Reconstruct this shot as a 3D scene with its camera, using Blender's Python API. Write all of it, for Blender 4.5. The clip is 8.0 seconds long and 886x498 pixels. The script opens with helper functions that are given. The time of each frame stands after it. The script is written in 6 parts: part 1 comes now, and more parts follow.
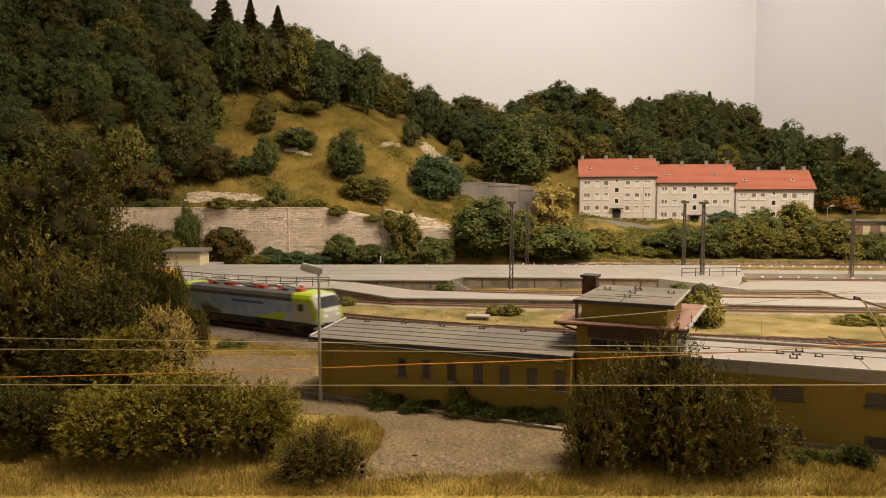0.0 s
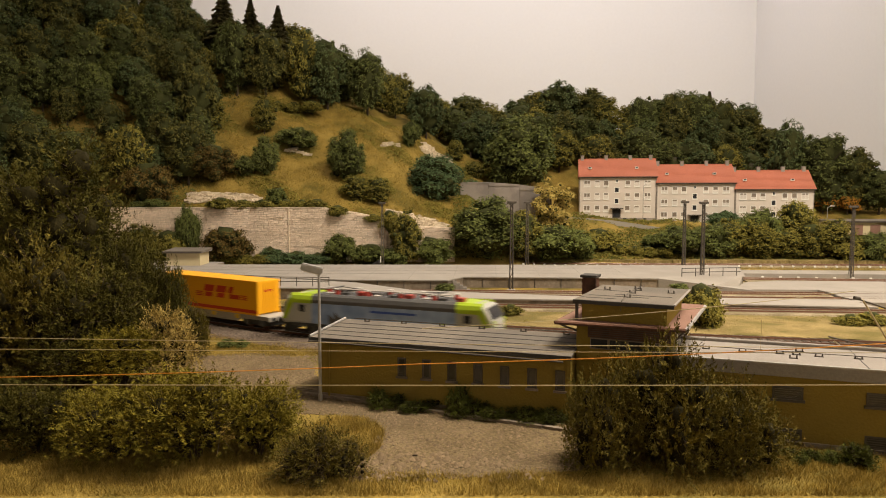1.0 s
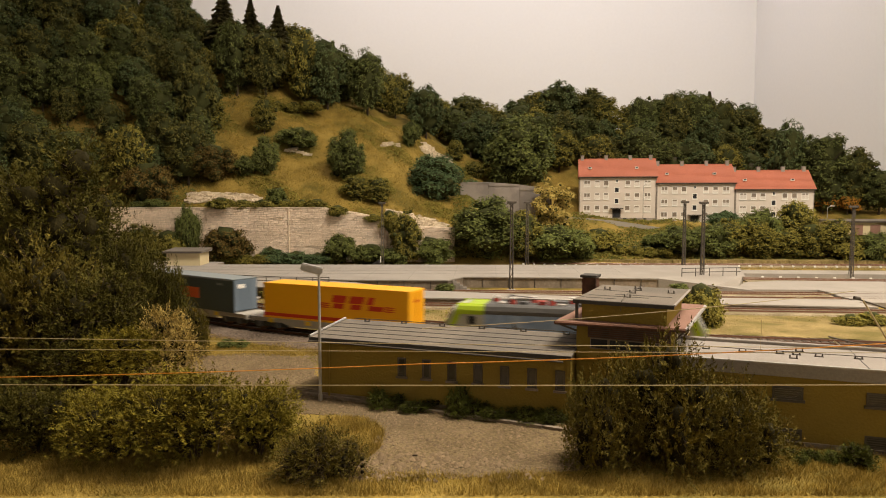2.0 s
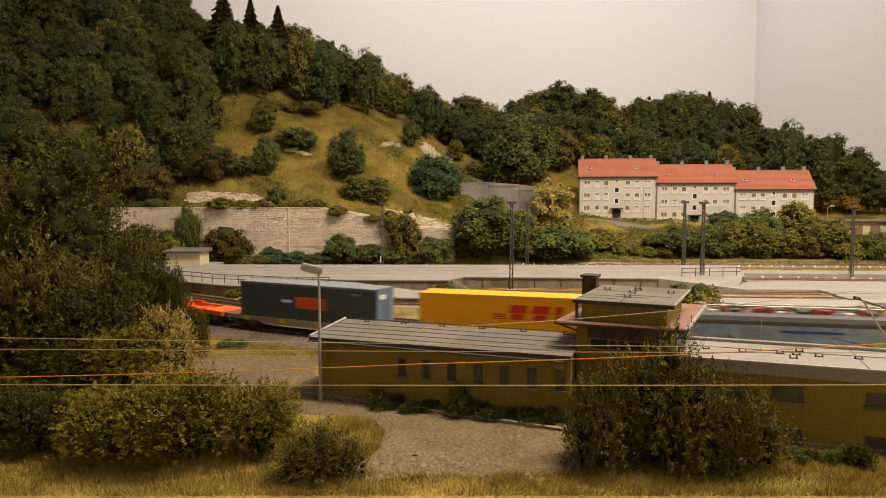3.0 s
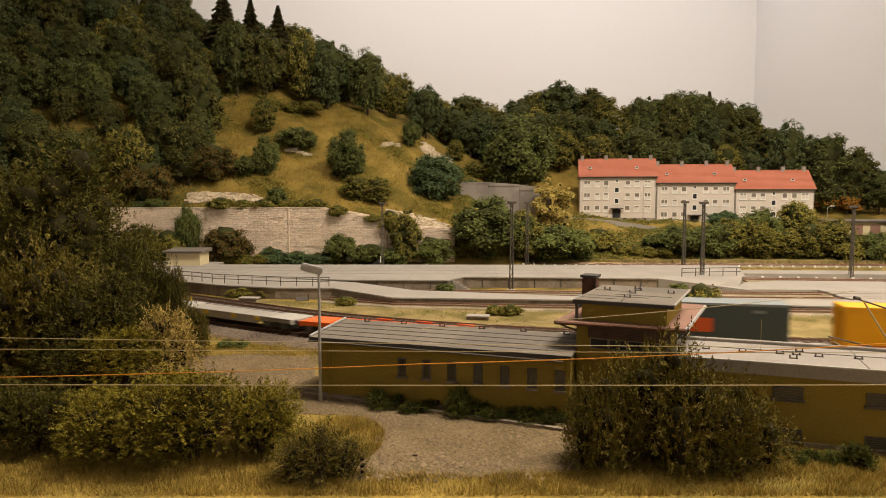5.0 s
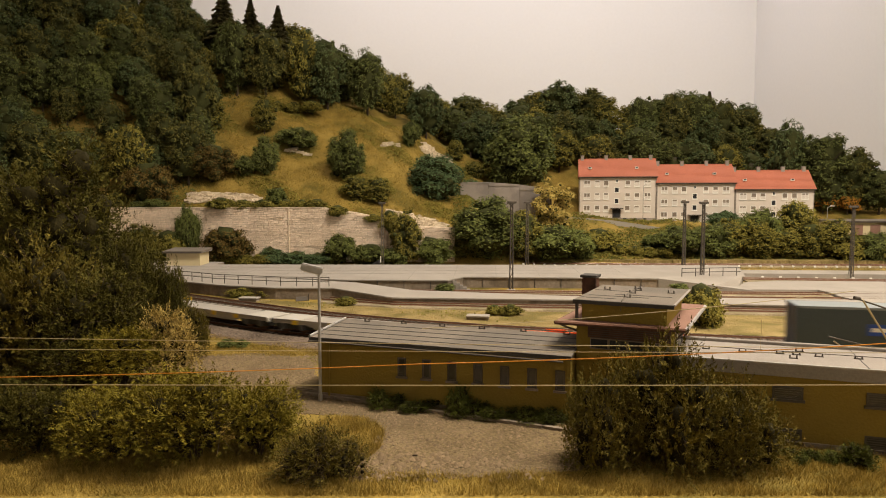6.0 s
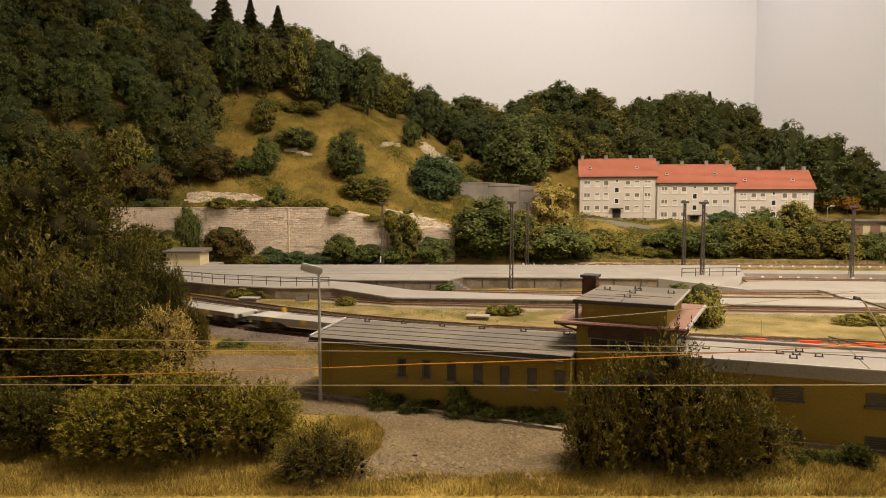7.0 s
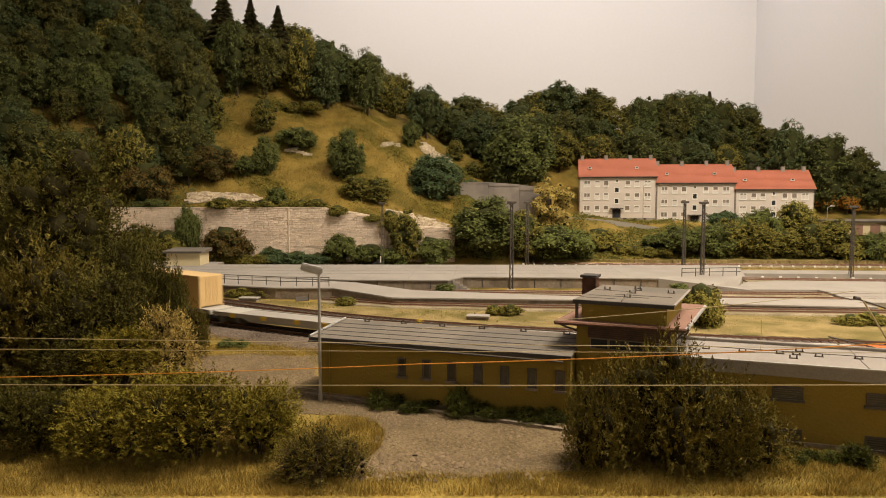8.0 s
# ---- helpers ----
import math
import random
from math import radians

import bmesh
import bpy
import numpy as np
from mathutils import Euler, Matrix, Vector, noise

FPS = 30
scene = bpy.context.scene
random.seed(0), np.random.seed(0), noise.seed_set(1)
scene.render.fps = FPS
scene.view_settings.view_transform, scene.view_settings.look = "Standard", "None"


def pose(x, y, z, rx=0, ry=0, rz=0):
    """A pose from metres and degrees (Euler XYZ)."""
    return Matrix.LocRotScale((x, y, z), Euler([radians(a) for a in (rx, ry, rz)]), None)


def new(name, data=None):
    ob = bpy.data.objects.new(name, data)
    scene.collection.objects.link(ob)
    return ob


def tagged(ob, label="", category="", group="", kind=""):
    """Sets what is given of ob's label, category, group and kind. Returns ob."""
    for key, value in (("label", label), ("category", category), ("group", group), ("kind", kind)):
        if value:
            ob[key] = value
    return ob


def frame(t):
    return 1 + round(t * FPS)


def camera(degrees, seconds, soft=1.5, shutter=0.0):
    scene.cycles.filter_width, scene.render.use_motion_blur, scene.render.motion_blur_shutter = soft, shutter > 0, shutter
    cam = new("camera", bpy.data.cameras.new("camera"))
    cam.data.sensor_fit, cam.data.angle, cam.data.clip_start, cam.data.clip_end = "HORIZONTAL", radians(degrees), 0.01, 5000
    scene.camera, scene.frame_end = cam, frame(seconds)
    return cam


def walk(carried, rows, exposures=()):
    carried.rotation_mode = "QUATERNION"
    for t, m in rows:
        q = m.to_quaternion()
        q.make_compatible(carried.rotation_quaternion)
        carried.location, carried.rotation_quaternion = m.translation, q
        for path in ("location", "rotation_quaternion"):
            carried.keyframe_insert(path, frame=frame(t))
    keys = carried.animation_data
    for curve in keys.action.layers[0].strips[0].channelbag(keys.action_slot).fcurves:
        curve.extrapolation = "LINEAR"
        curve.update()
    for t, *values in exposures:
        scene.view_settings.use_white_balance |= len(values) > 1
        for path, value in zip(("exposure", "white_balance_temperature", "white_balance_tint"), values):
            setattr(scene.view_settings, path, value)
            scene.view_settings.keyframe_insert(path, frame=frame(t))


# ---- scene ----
cam = camera(65.0, 8.0, soft=1.0, shutter=0.9)
S = 1 / 87.0  # model railway, H0: all plans below are in prototype metres
EYE = pose(0, 0, 11.12 * S, 90 - 4.24, 0, 0)
walk(cam, [(0.0, EYE), (8.0, EYE)], exposures=[(0.0, 0.0), (8.0, 0.0)])

# ---- light: white room, long ceiling lamp over the layout, one added at the back wall ----
world = bpy.data.worlds.new("room_air")
scene.world = world
world.use_nodes = True
world.node_tree.nodes["Background"].inputs[0].default_value = (1.0, 0.88, 0.7, 1)
world.node_tree.nodes["Background"].inputs[1].default_value = 0.05


def unseen_ceiling_lamp(x, y, z, sx, sy, watts, color):
    data = bpy.data.lights.new("unseen_ceiling_lamp", "AREA")
    data.shape, data.size, data.size_y, data.energy, data.color = "RECTANGLE", sx * S, sy * S, watts, color
    ob = new("unseen_ceiling_lamp", data)
    ob.matrix_basis = pose(x * S, y * S, z * S)
    return ob


unseen_ceiling_lamp(55, 36, 128, 76, 30, 50.0, (1.0, 0.88, 0.72))
# unseen lamp, added only to brighten the back wall
unseen_ceiling_lamp(10, 212, 138, 190, 14, 15.5, (1.0, 0.91, 0.90))

# ---- materials ----


def mat(name, base, rough=0.8, vary=0.25, scale=1.0, fine=12.0, bump=0.3, metal=0.0, tint=None, island=0.0, rand=0.0, spec=0.3, stain=None, stain_scale=0.15, stain_amount=0.5):
    """A matt surface of base colour with variation at two scales (in prototype metres), bump, and per-piece change."""
    m = bpy.data.materials.new(name)
    m.use_nodes = True
    nt = m.node_tree
    b = nt.nodes["Principled BSDF"]
    b.inputs["Roughness"].default_value = rough
    b.inputs["Metallic"].default_value = metal
    b.inputs["Specular IOR Level"].default_value = spec if rough < 0.85 else 0.08
    tc = nt.nodes.new("ShaderNodeTexCoord")
    sc = nt.nodes.new("ShaderNodeVectorMath")
    sc.operation = "SCALE"
    sc.inputs["Scale"].default_value = 87.0
    nt.links.new(tc.outputs["Object"], sc.inputs[0])

    def tex(s, detail=4.0):
        n = nt.nodes.new("ShaderNodeTexNoise")
        n.inputs["Scale"].default_value = s
        n.inputs["Detail"].default_value = detail
        nt.links.new(sc.outputs[0], n.inputs["Vector"])
        return n

    big, small = tex(scale), tex(fine, 2.0)
    add = nt.nodes.new("ShaderNodeMath")
    add.operation = "ADD"
    nt.links.new(big.outputs[0], add.inputs[0])
    nt.links.new(small.outputs[0], add.inputs[1])
    value = add.outputs[0]
    mean = 1.0
    for amount, source in ((island, "island"), (rand, "object")):
        if amount:
            if source == "island":
                g = nt.nodes.new("ShaderNodeNewGeometry").outputs["Random Per Island"]
            else:
                g = nt.nodes.new("ShaderNodeObjectInfo").outputs["Random"]
            k = nt.nodes.new("ShaderNodeMath")
            k.operation = "MULTIPLY_ADD"
            nt.links.new(g, k.inputs[0])
            k.inputs[1].default_value = amount
            nt.links.new(value, k.inputs[2])
            value = k.outputs[0]
            mean += amount / 2
    r = nt.nodes.new("ShaderNodeMapRange")
    r.inputs["From Min"].default_value = mean - 0.45 - (island + rand) / 2
    r.inputs["From Max"].default_value = mean + 0.45 + (island + rand) / 2
    nt.links.new(value, r.inputs["Value"])
    mix = nt.nodes.new("ShaderNodeMix")
    mix.data_type = "RGBA"
    nt.links.new(r.outputs[0], mix.inputs["Factor"])
    tint = tint or base
    mix.inputs["A"].default_value = (*[c * (1 - vary) for c in base], 1)
    mix.inputs["B"].default_value = (*[c * (1 + vary) for c in tint], 1)
    color = mix.outputs["Result"]
    if stain:
        st = tex(stain_scale, 5.0)
        rr = nt.nodes.new("ShaderNodeMapRange")
        rr.inputs["From Min"].default_value, rr.inputs["From Max"].default_value = 0.48, 0.62
        rr.inputs["To Max"].default_value = stain_amount
        nt.links.new(st.outputs[0], rr.inputs["Value"])
        mx = nt.nodes.new("ShaderNodeMix")
        mx.data_type = "RGBA"
        nt.links.new(rr.outputs[0], mx.inputs["Factor"])
        nt.links.new(color, mx.inputs["A"])
        mx.inputs["B"].default_value = (*stain, 1)
        color = mx.outputs["Result"]
    nt.links.new(color, b.inputs["Base Color"])
    if bump:
        bp = nt.nodes.new("ShaderNodeBump")
        bp.inputs["Strength"].default_value = bump
        bp.inputs["Distance"].default_value = 0.12 * S
        nt.links.new(small.outputs[0], bp.inputs["Height"])
        nt.links.new(bp.outputs[0], b.inputs["Normal"])
    return m


def leaf_mat(name, a, b_, rand=0.5, scale=0.35):
    return mat(name, a, 0.85, 0.35, scale, 3.0, 0.9, tint=b_, island=0.5, rand=rand, spec=0.2)


M = {}
M["room"] = mat("wall_paint", (0.84, 0.832, 0.828), 0.9, 0.02, 0.02, 1.0, 0.03)
# floor out of view, dark so that little light bounces up
M["unseenfloor"] = mat("unseen_brown_floor", (0.16, 0.09, 0.045), 0.6, 0.2, 0.05, 1.0, 0.05)
M["dark"] = mat("dark_void", (0.02, 0.02, 0.022), 0.6, 0.3, 1, 8, 0.1)
M["grass"] = mat("dry_grass_mat", (0.165, 0.112, 0.022), 0.95, 0.35, 0.25, 6, 0.8, tint=(0.29, 0.20, 0.05), stain=(0.10, 0.082, 0.018), stain_scale=0.16, stain_amount=0.85)
M["blade"] = mat("grass_blade", (0.17, 0.122, 0.022), 0.9, 0.4, 0.5, 2, 0, tint=(0.38, 0.265, 0.062), island=0.6)
M["strawblade"] = mat("straw_blade", (0.24, 0.172, 0.048), 0.9, 0.35, 0.35, 2, 0, tint=(0.38, 0.28, 0.10), island=0.6)
M["strawground"] = mat("straw_ground", (0.175, 0.127, 0.045), 0.95, 0.35, 0.6, 6, 0.8, tint=(0.29, 0.215, 0.09), stain=(0.11, 0.092, 0.026), stain_scale=0.3, stain_amount=0.8)
M["gravel"] = mat("gravel", (0.112, 0.079, 0.038), 0.95, 0.5, 0.4, 7, 1.0, tint=(0.162, 0.118, 0.061), stain=(0.10, 0.074, 0.045), stain_scale=0.1, stain_amount=0.5)
M["pebble"] = mat("pebble", (0.16, 0.113, 0.066), 0.9, 0.5, 0.5, 5, 0.4, island=0.9)
M["ballast"] = mat("ballast", (0.10, 0.075, 0.055), 0.95, 0.5, 0.5, 6, 1.0, tint=(0.17, 0.13, 0.10))
M["bed"] = mat("sandy_track_bed", (0.24, 0.185, 0.115), 0.95, 0.4, 0.5, 6, 0.9, tint=(0.31, 0.25, 0.16), stain=(0.16, 0.13, 0.06), stain_scale=0.2)
M["sleeper"] = mat("sleeper", (0.07, 0.05, 0.035), 0.9, 0.3, 0.5, 6, 0.4)
M["rail"] = mat("rusty_rail", (0.12, 0.052, 0.026), 0.7, 0.25, 0.5, 5, 0.2)
M["railtop"] = mat("rail_head", (0.24, 0.185, 0.145), 0.35, 0.15, 0.3, 4, 0.1, metal=0.9)
M["concrete"] = mat("platform_concrete", (0.305, 0.272, 0.232), 0.85, 0.12, 0.3, 5, 0.2, stain=(0.26, 0.23, 0.195), stain_scale=0.16, stain_amount=0.5)
M["joint"] = mat("joint_filler", (0.25, 0.225, 0.19), 0.9, 0.2, 0.5, 5, 0.2)
M["edge"] = mat("platform_edge", (0.22, 0.175, 0.13), 0.9, 0.35, 0.5, 3, 0.6, stain=(0.10, 0.08, 0.055), stain_scale=0.35, stain_amount=0.6)
M["stone"] = mat("limestone", (0.84, 0.68, 0.53), 0.9, 0.25, 0.6, 5, 0.6, island=0.7, rand=0.7, stain=(0.60, 0.48, 0.35), stain_scale=0.12, stain_amount=0.4)
M["mortar"] = mat("mortar", (0.66, 0.54, 0.40), 0.95, 0.3, 0.6, 6, 0.5)
M["rock"] = mat("pale_rock", (0.56, 0.46, 0.33), 0.9, 0.3, 0.5, 3, 1.0)
M["ochre"] = mat("ochre_render", (0.24, 0.168, 0.032), 0.9, 0.12, 0.3, 8, 0.25, stain=(0.18, 0.122, 0.03), stain_scale=0.3, stain_amount=0.35)
M["tar"] = mat("tar_roof", (0.165, 0.14, 0.112), 0.85, 0.15, 0.3, 9, 0.35, stain=(0.10, 0.09, 0.08), stain_scale=0.2, stain_amount=0.45)
M["palegravel"] = mat("pale_roof_felt", (0.26, 0.23, 0.20), 0.9, 0.16, 0.4, 9, 0.2, stain=(0.25, 0.22, 0.19), stain_scale=0.2, stain_amount=0.4)
M["seam"] = mat("roof_seam", (0.06, 0.053, 0.046), 0.8, 0.2, 1, 6, 0.2)
M["redroof"] = mat("reddish_canopy", (0.235, 0.135, 0.10), 0.85, 0.15, 0.4, 7, 0.3)
M["metalgrey"] = mat("weathered_zinc", (0.34, 0.32, 0.29), 0.5, 0.15, 0.5, 5, 0.1, metal=0.5)
M["mast"] = mat("mast_steel", (0.09, 0.075, 0.06), 0.7, 0.25, 0.5, 5, 0.1, metal=0.3)
M["brickdark"] = mat("dark_brick", (0.12, 0.06, 0.04), 0.9, 0.3, 1, 5, 0.4, stain=(0.04, 0.03, 0.025), stain_scale=0.8, stain_amount=0.6)
M["bark"] = mat("bark", (0.07, 0.05, 0.033), 0.95, 0.4, 0.8, 8, 0.6)
M["render"] = mat("pale_render", (0.63, 0.55, 0.475), 0.9, 0.06, 0.3, 8, 0.12, stain=(0.52, 0.46, 0.38), stain_scale=0.18, stain_amount=0.5)
M["tiles"] = mat("red_tiles", (0.44, 0.145, 0.085), 0.8, 0.16, 0.5, 5, 0.3, island=0.3, stain=(0.36, 0.12, 0.07), stain_scale=0.25, stain_amount=0.5)
M["white"] = mat("white_frame", (0.74, 0.71, 0.64), 0.6, 0.05, 1, 6, 0.05)
M["glass"] = mat("window_pane", (0.055, 0.05, 0.042), 0.15, 0.2, 0.5, 3, 0.0, spec=0.6)
M["screen"] = mat("windscreen_glass", (0.02, 0.02, 0.022), 0.22, 0.1, 1, 6, 0, spec=0.25)
M["roompane"] = mat("dim_pane", (0.20, 0.155, 0.115), 0.3, 0.3, 0.6, 3, 0.0, rand=0.8, spec=0.5)
M["curtain"] = mat("net_curtain", (0.62, 0.56, 0.49), 0.35, 0.2, 1.0, 4, 0.0, rand=0.8, spec=0.5)
M["retain"] = mat("grey_retaining", (0.31, 0.265, 0.225), 0.9, 0.15, 0.3, 5, 0.3, stain=(0.15, 0.13, 0.12), stain_scale=0.2)
M["cream"] = mat("cream_wall", (0.55, 0.46, 0.28), 0.9, 0.08, 0.4, 6, 0.15)
# foliage
M["forest"] = leaf_mat("forest_leaves", (0.052, 0.060, 0.018), (0.118, 0.130, 0.038), 0.55)
M["forestbrown"] = leaf_mat("brownish_forest_leaves", (0.056, 0.054, 0.014), (0.130, 0.118, 0.030), 0.55)
M["forestcool"] = leaf_mat("cool_forest_leaves", (0.046, 0.060, 0.023), (0.104, 0.128, 0.049), 0.55)
M["green"] = leaf_mat("green_leaves", (0.060, 0.070, 0.018), (0.145, 0.16, 0.043), 0.5)
M["cool"] = leaf_mat("cool_green_leaves", (0.05, 0.075, 0.03), (0.10, 0.14, 0.06), 0.4)
M["olive"] = leaf_mat("olive_leaves", (0.092, 0.082, 0.016), (0.225, 0.19, 0.038), 0.4)
M["dusk"] = leaf_mat("dusky_leaves", (0.024, 0.022, 0.004), (0.088, 0.076, 0.013), 0.4, 0.9)
M["amber"] = leaf_mat("amber_olive_leaves", (0.042, 0.036, 0.005), (0.205, 0.162, 0.018), 0.3, 0.8)
M["moss"] = leaf_mat("mossy_brown_leaves", (0.042, 0.036, 0.007), (0.135, 0.105, 0.018), 0.3, 0.8)
M["ivy"] = leaf_mat("ivy_leaves", (0.034, 0.04, 0.007), (0.10, 0.108, 0.018), 0.4)
M["brown"] = leaf_mat("brown_leaves", (0.070, 0.047, 0.012), (0.14, 0.095, 0.025), 0.4)
M["yellow"] = leaf_mat("yellow_leaves", (0.33, 0.24, 0.06), (0.5, 0.38, 0.11), 0.3)
M["orange"] = leaf_mat("orange_leaves", (0.32, 0.14, 0.02), (0.5, 0.24, 0.04), 0.3)
M["straw"] = leaf_mat("straw_leaves", (0.22, 0.155, 0.04), (0.36, 0.26, 0.075), 0.3)
M["conifer"] = leaf_mat("conifer_needles", (0.045, 0.042, 0.016), (0.12, 0.10, 0.035), 0.4)
# near-black core colours: shade inside shrubs and crowns put into the colour
M["twigshade"] = mat("inner_twig_shade", (0.022, 0.018, 0.006), 0.95, 0.4, 0.9, 5, 0.5)
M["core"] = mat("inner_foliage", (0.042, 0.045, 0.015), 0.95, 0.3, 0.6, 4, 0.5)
# train
M["locowhite"] = mat("loco_pale_grey", (0.36, 0.345, 0.30), 0.45, 0.05, 0.3, 5, 0.02)
M["locoblue"] = mat("loco_blue_mural", (0.15, 0.23, 0.41), 0.4, 0.2, 0.22, 1.2, 0.02, tint=(0.29, 0.36, 0.50))
M["lime"] = mat("lime_paint", (0.33, 0.44, 0.02), 0.4, 0.05, 0.3, 5, 0.02)
M["locodark"] = mat("dark_frame", (0.035, 0.034, 0.033), 0.6, 0.25, 0.6, 5, 0.1)
M["roofgrey"] = mat("roof_grey", (0.085, 0.08, 0.075), 0.6, 0.2, 0.5, 5, 0.1)
M["redinsul"] = mat("red_insulator", (0.33, 0.05, 0.035), 0.45, 0.15, 1, 6, 0.05)
M["pipe"] = mat("pale_busbar", (0.55, 0.50, 0.45), 0.5, 0.1, 1, 6, 0.05)
M["yellowbox"] = mat("yellow_container", (0.76, 0.355, 0.006), 0.5, 0.04, 0.3, 6, 0.03)
M["red"] = mat("red_lettering", (0.50, 0.035, 0.012), 0.5, 0.05, 0.5, 6, 0.02)
M["teal"] = mat("dark_teal_container", (0.062, 0.078, 0.082), 0.55, 0.12, 0.3, 6, 0.05)
# paler than the sides: roof, top rails and a side bar
M["tealtop"] = mat("pale_teal_roof", (0.20, 0.22, 0.22), 0.6, 0.12, 0.3, 6, 0.05)
M["bluesign"] = mat("blue_sign", (0.03, 0.07, 0.28), 0.5, 0.05, 0.5, 6, 0.02)
M["orangesign"] = mat("orange_red_sign", (0.62, 0.10, 0.025), 0.5, 0.05, 0.5, 6, 0.02)
M["wagonorange"] = mat("orange_wagon", (0.72, 0.12, 0.015), 0.5, 0.1, 0.4, 5, 0.05)
M["wagongrey"] = mat("grey_wagon", (0.30, 0.27, 0.23), 0.65, 0.15, 0.4, 5, 0.1)
M["wagonlight"] = mat("pale_wagon_deck", (0.38, 0.35, 0.30), 0.6, 0.1, 0.4, 5, 0.05)
M["spigot"] = mat("yellow_spigot", (0.62, 0.40, 0.03), 0.6, 0.1, 1, 6, 0.05)
M["tan"] = mat("tan_container", (0.56, 0.38, 0.17), 0.6, 0.05, 0.3, 6, 0.04)
M["bluegrey"] = mat("blue_grey_end", (0.125, 0.16, 0.20), 0.55, 0.1, 0.4, 6, 0.05)
M["wire"] = mat("contact_wire", (0.45, 0.36, 0.20), 0.4, 0.1, 0.3, 5, 0.0, metal=0.5)
M["copper"] = mat("copper_wire", (0.62, 0.25, 0.03), 0.4, 0.15, 0.3, 5, 0.0, metal=0.4)

# ---- building blocks ----


def at(x, y, z, rz=0.0, rx=0.0, ry=0.0):
    return pose(x * S, y * S, z * S, rx, ry, rz)


def thing(name, x, y, z, rz=0.0, label="", category="", group="", kind="", size=1.0):
    ob = new(name)
    ob.empty_display_size = 0.01
    ob.matrix_basis = at(x, y, z, rz) @ Matrix.Diagonal((size, size, size, 1))
    return tagged(ob, label, category, group, kind)


def to_mesh(name, bm, material):
    bmesh.ops.recalc_face_normals(bm, faces=bm.faces[:])
    bmesh.ops.scale(bm, vec=(S, S, S), verts=bm.verts[:])
    me = bpy.data.meshes.new(name)
    bm.to_mesh(me)
    bm.free()
    me.materials.append(material)
    return me


def part(name, bm, material, parent=None, label="", m=None):
    """Links a bmesh (prototype metres) or a ready mesh as one object under parent."""
    me = bm if isinstance(bm, bpy.types.Mesh) else to_mesh(name, bm, material)
    ob = new(name, me)
    if parent:
        ob.parent = parent
    if m is not None:
        ob.matrix_basis = m
    return tagged(ob, label)


def fast_mesh(name, verts, faces, material):
    """Mesh from arrays: verts n x 3 in prototype metres, faces n x 3 or n x 4."""
    me = bpy.data.meshes.new(name)
    k = faces.shape[1]
    me.vertices.add(len(verts))
    me.vertices.foreach_set("co", (np.asarray(verts, dtype=np.float32) * S).ravel())
    me.loops.add(faces.size)
    me.loops.foreach_set("vertex_index", faces.astype(np.int32).ravel())
    me.polygons.add(len(faces))
    me.polygons.foreach_set("loop_start", np.arange(0, faces.size, k, dtype=np.int32))
    me.update(calc_edges=True)
    me.materials.append(material)
    return me


def box(bm, x0, x1, y0, y1, z0, z1, bevel=0.0):
    vs = [bm.verts.new((x, y, z)) for z in (z0, z1) for x, y in ((x0, y0), (x1, y0), (x1, y1), (x0, y1))]
    fs = [bm.faces.new([vs[i] for i in f]) for f in ((3, 2, 1, 0), (4, 5, 6, 7), (0, 1, 5, 4), (1, 2, 6, 5), (2, 3, 7, 6), (3, 0, 4, 7))]
    if bevel:
        es = list({e for f in fs for e in f.edges})
        bmesh.ops.bevel(bm, geom=es, offset=bevel, segments=2, affect="EDGES", profile=0.5)
    return bm


def slab(bm, pts, z0, z1):
    """An upright prism over a plan; z1 may be one height per corner."""
    n = len(pts)
    tops = z1 if isinstance(z1, (list, tuple)) else [z1] * n
    lo = [bm.verts.new((x, y, z0)) for x, y in pts]
    hi = [bm.verts.new((x, y, z)) for (x, y), z in zip(pts, tops)]
    bm.faces.new(lo[::-1])
    bm.faces.new(hi)
    for i in range(n):
        bm.faces.new((lo[i], lo[(i + 1) % n], hi[(i + 1) % n], hi[i]))
    return bm


def sweep(bm, profile, x0, x1):
    """A profile of (y, z) drawn along x."""
    a = [bm.verts.new((x0, y, z)) for y, z in profile]
    b = [bm.verts.new((x1, y, z)) for y, z in profile]
    n = len(profile)
    bm.faces.new(a[::-1])
    bm.faces.new(b)
    for i in range(n):
        bm.faces.new((a[i], a[(i + 1) % n], b[(i + 1) % n], b[i]))
    return bm


def rod(bm, p, q, r, n=8, r2=None):
    p, q = Vector(p), Vector(q)
    d = (q - p).normalized()
    u = d.orthogonal().normalized()
    w = d.cross(u)
    rings = []
    for c, rad in ((p, r), (q, r if r2 is None else r2)):
        rings.append([bm.verts.new(c + rad * (math.cos(2 * math.pi * i / n) * u + math.sin(2 * math.pi * i / n) * w)) for i in range(n)])
    bm.faces.new(rings[0][::-1])
    bm.faces.new(rings[1])
    for i in range(n):
        bm.faces.new((rings[0][i], rings[0][(i + 1) % n], rings[1][(i + 1) % n], rings[1][i]))
    return bm


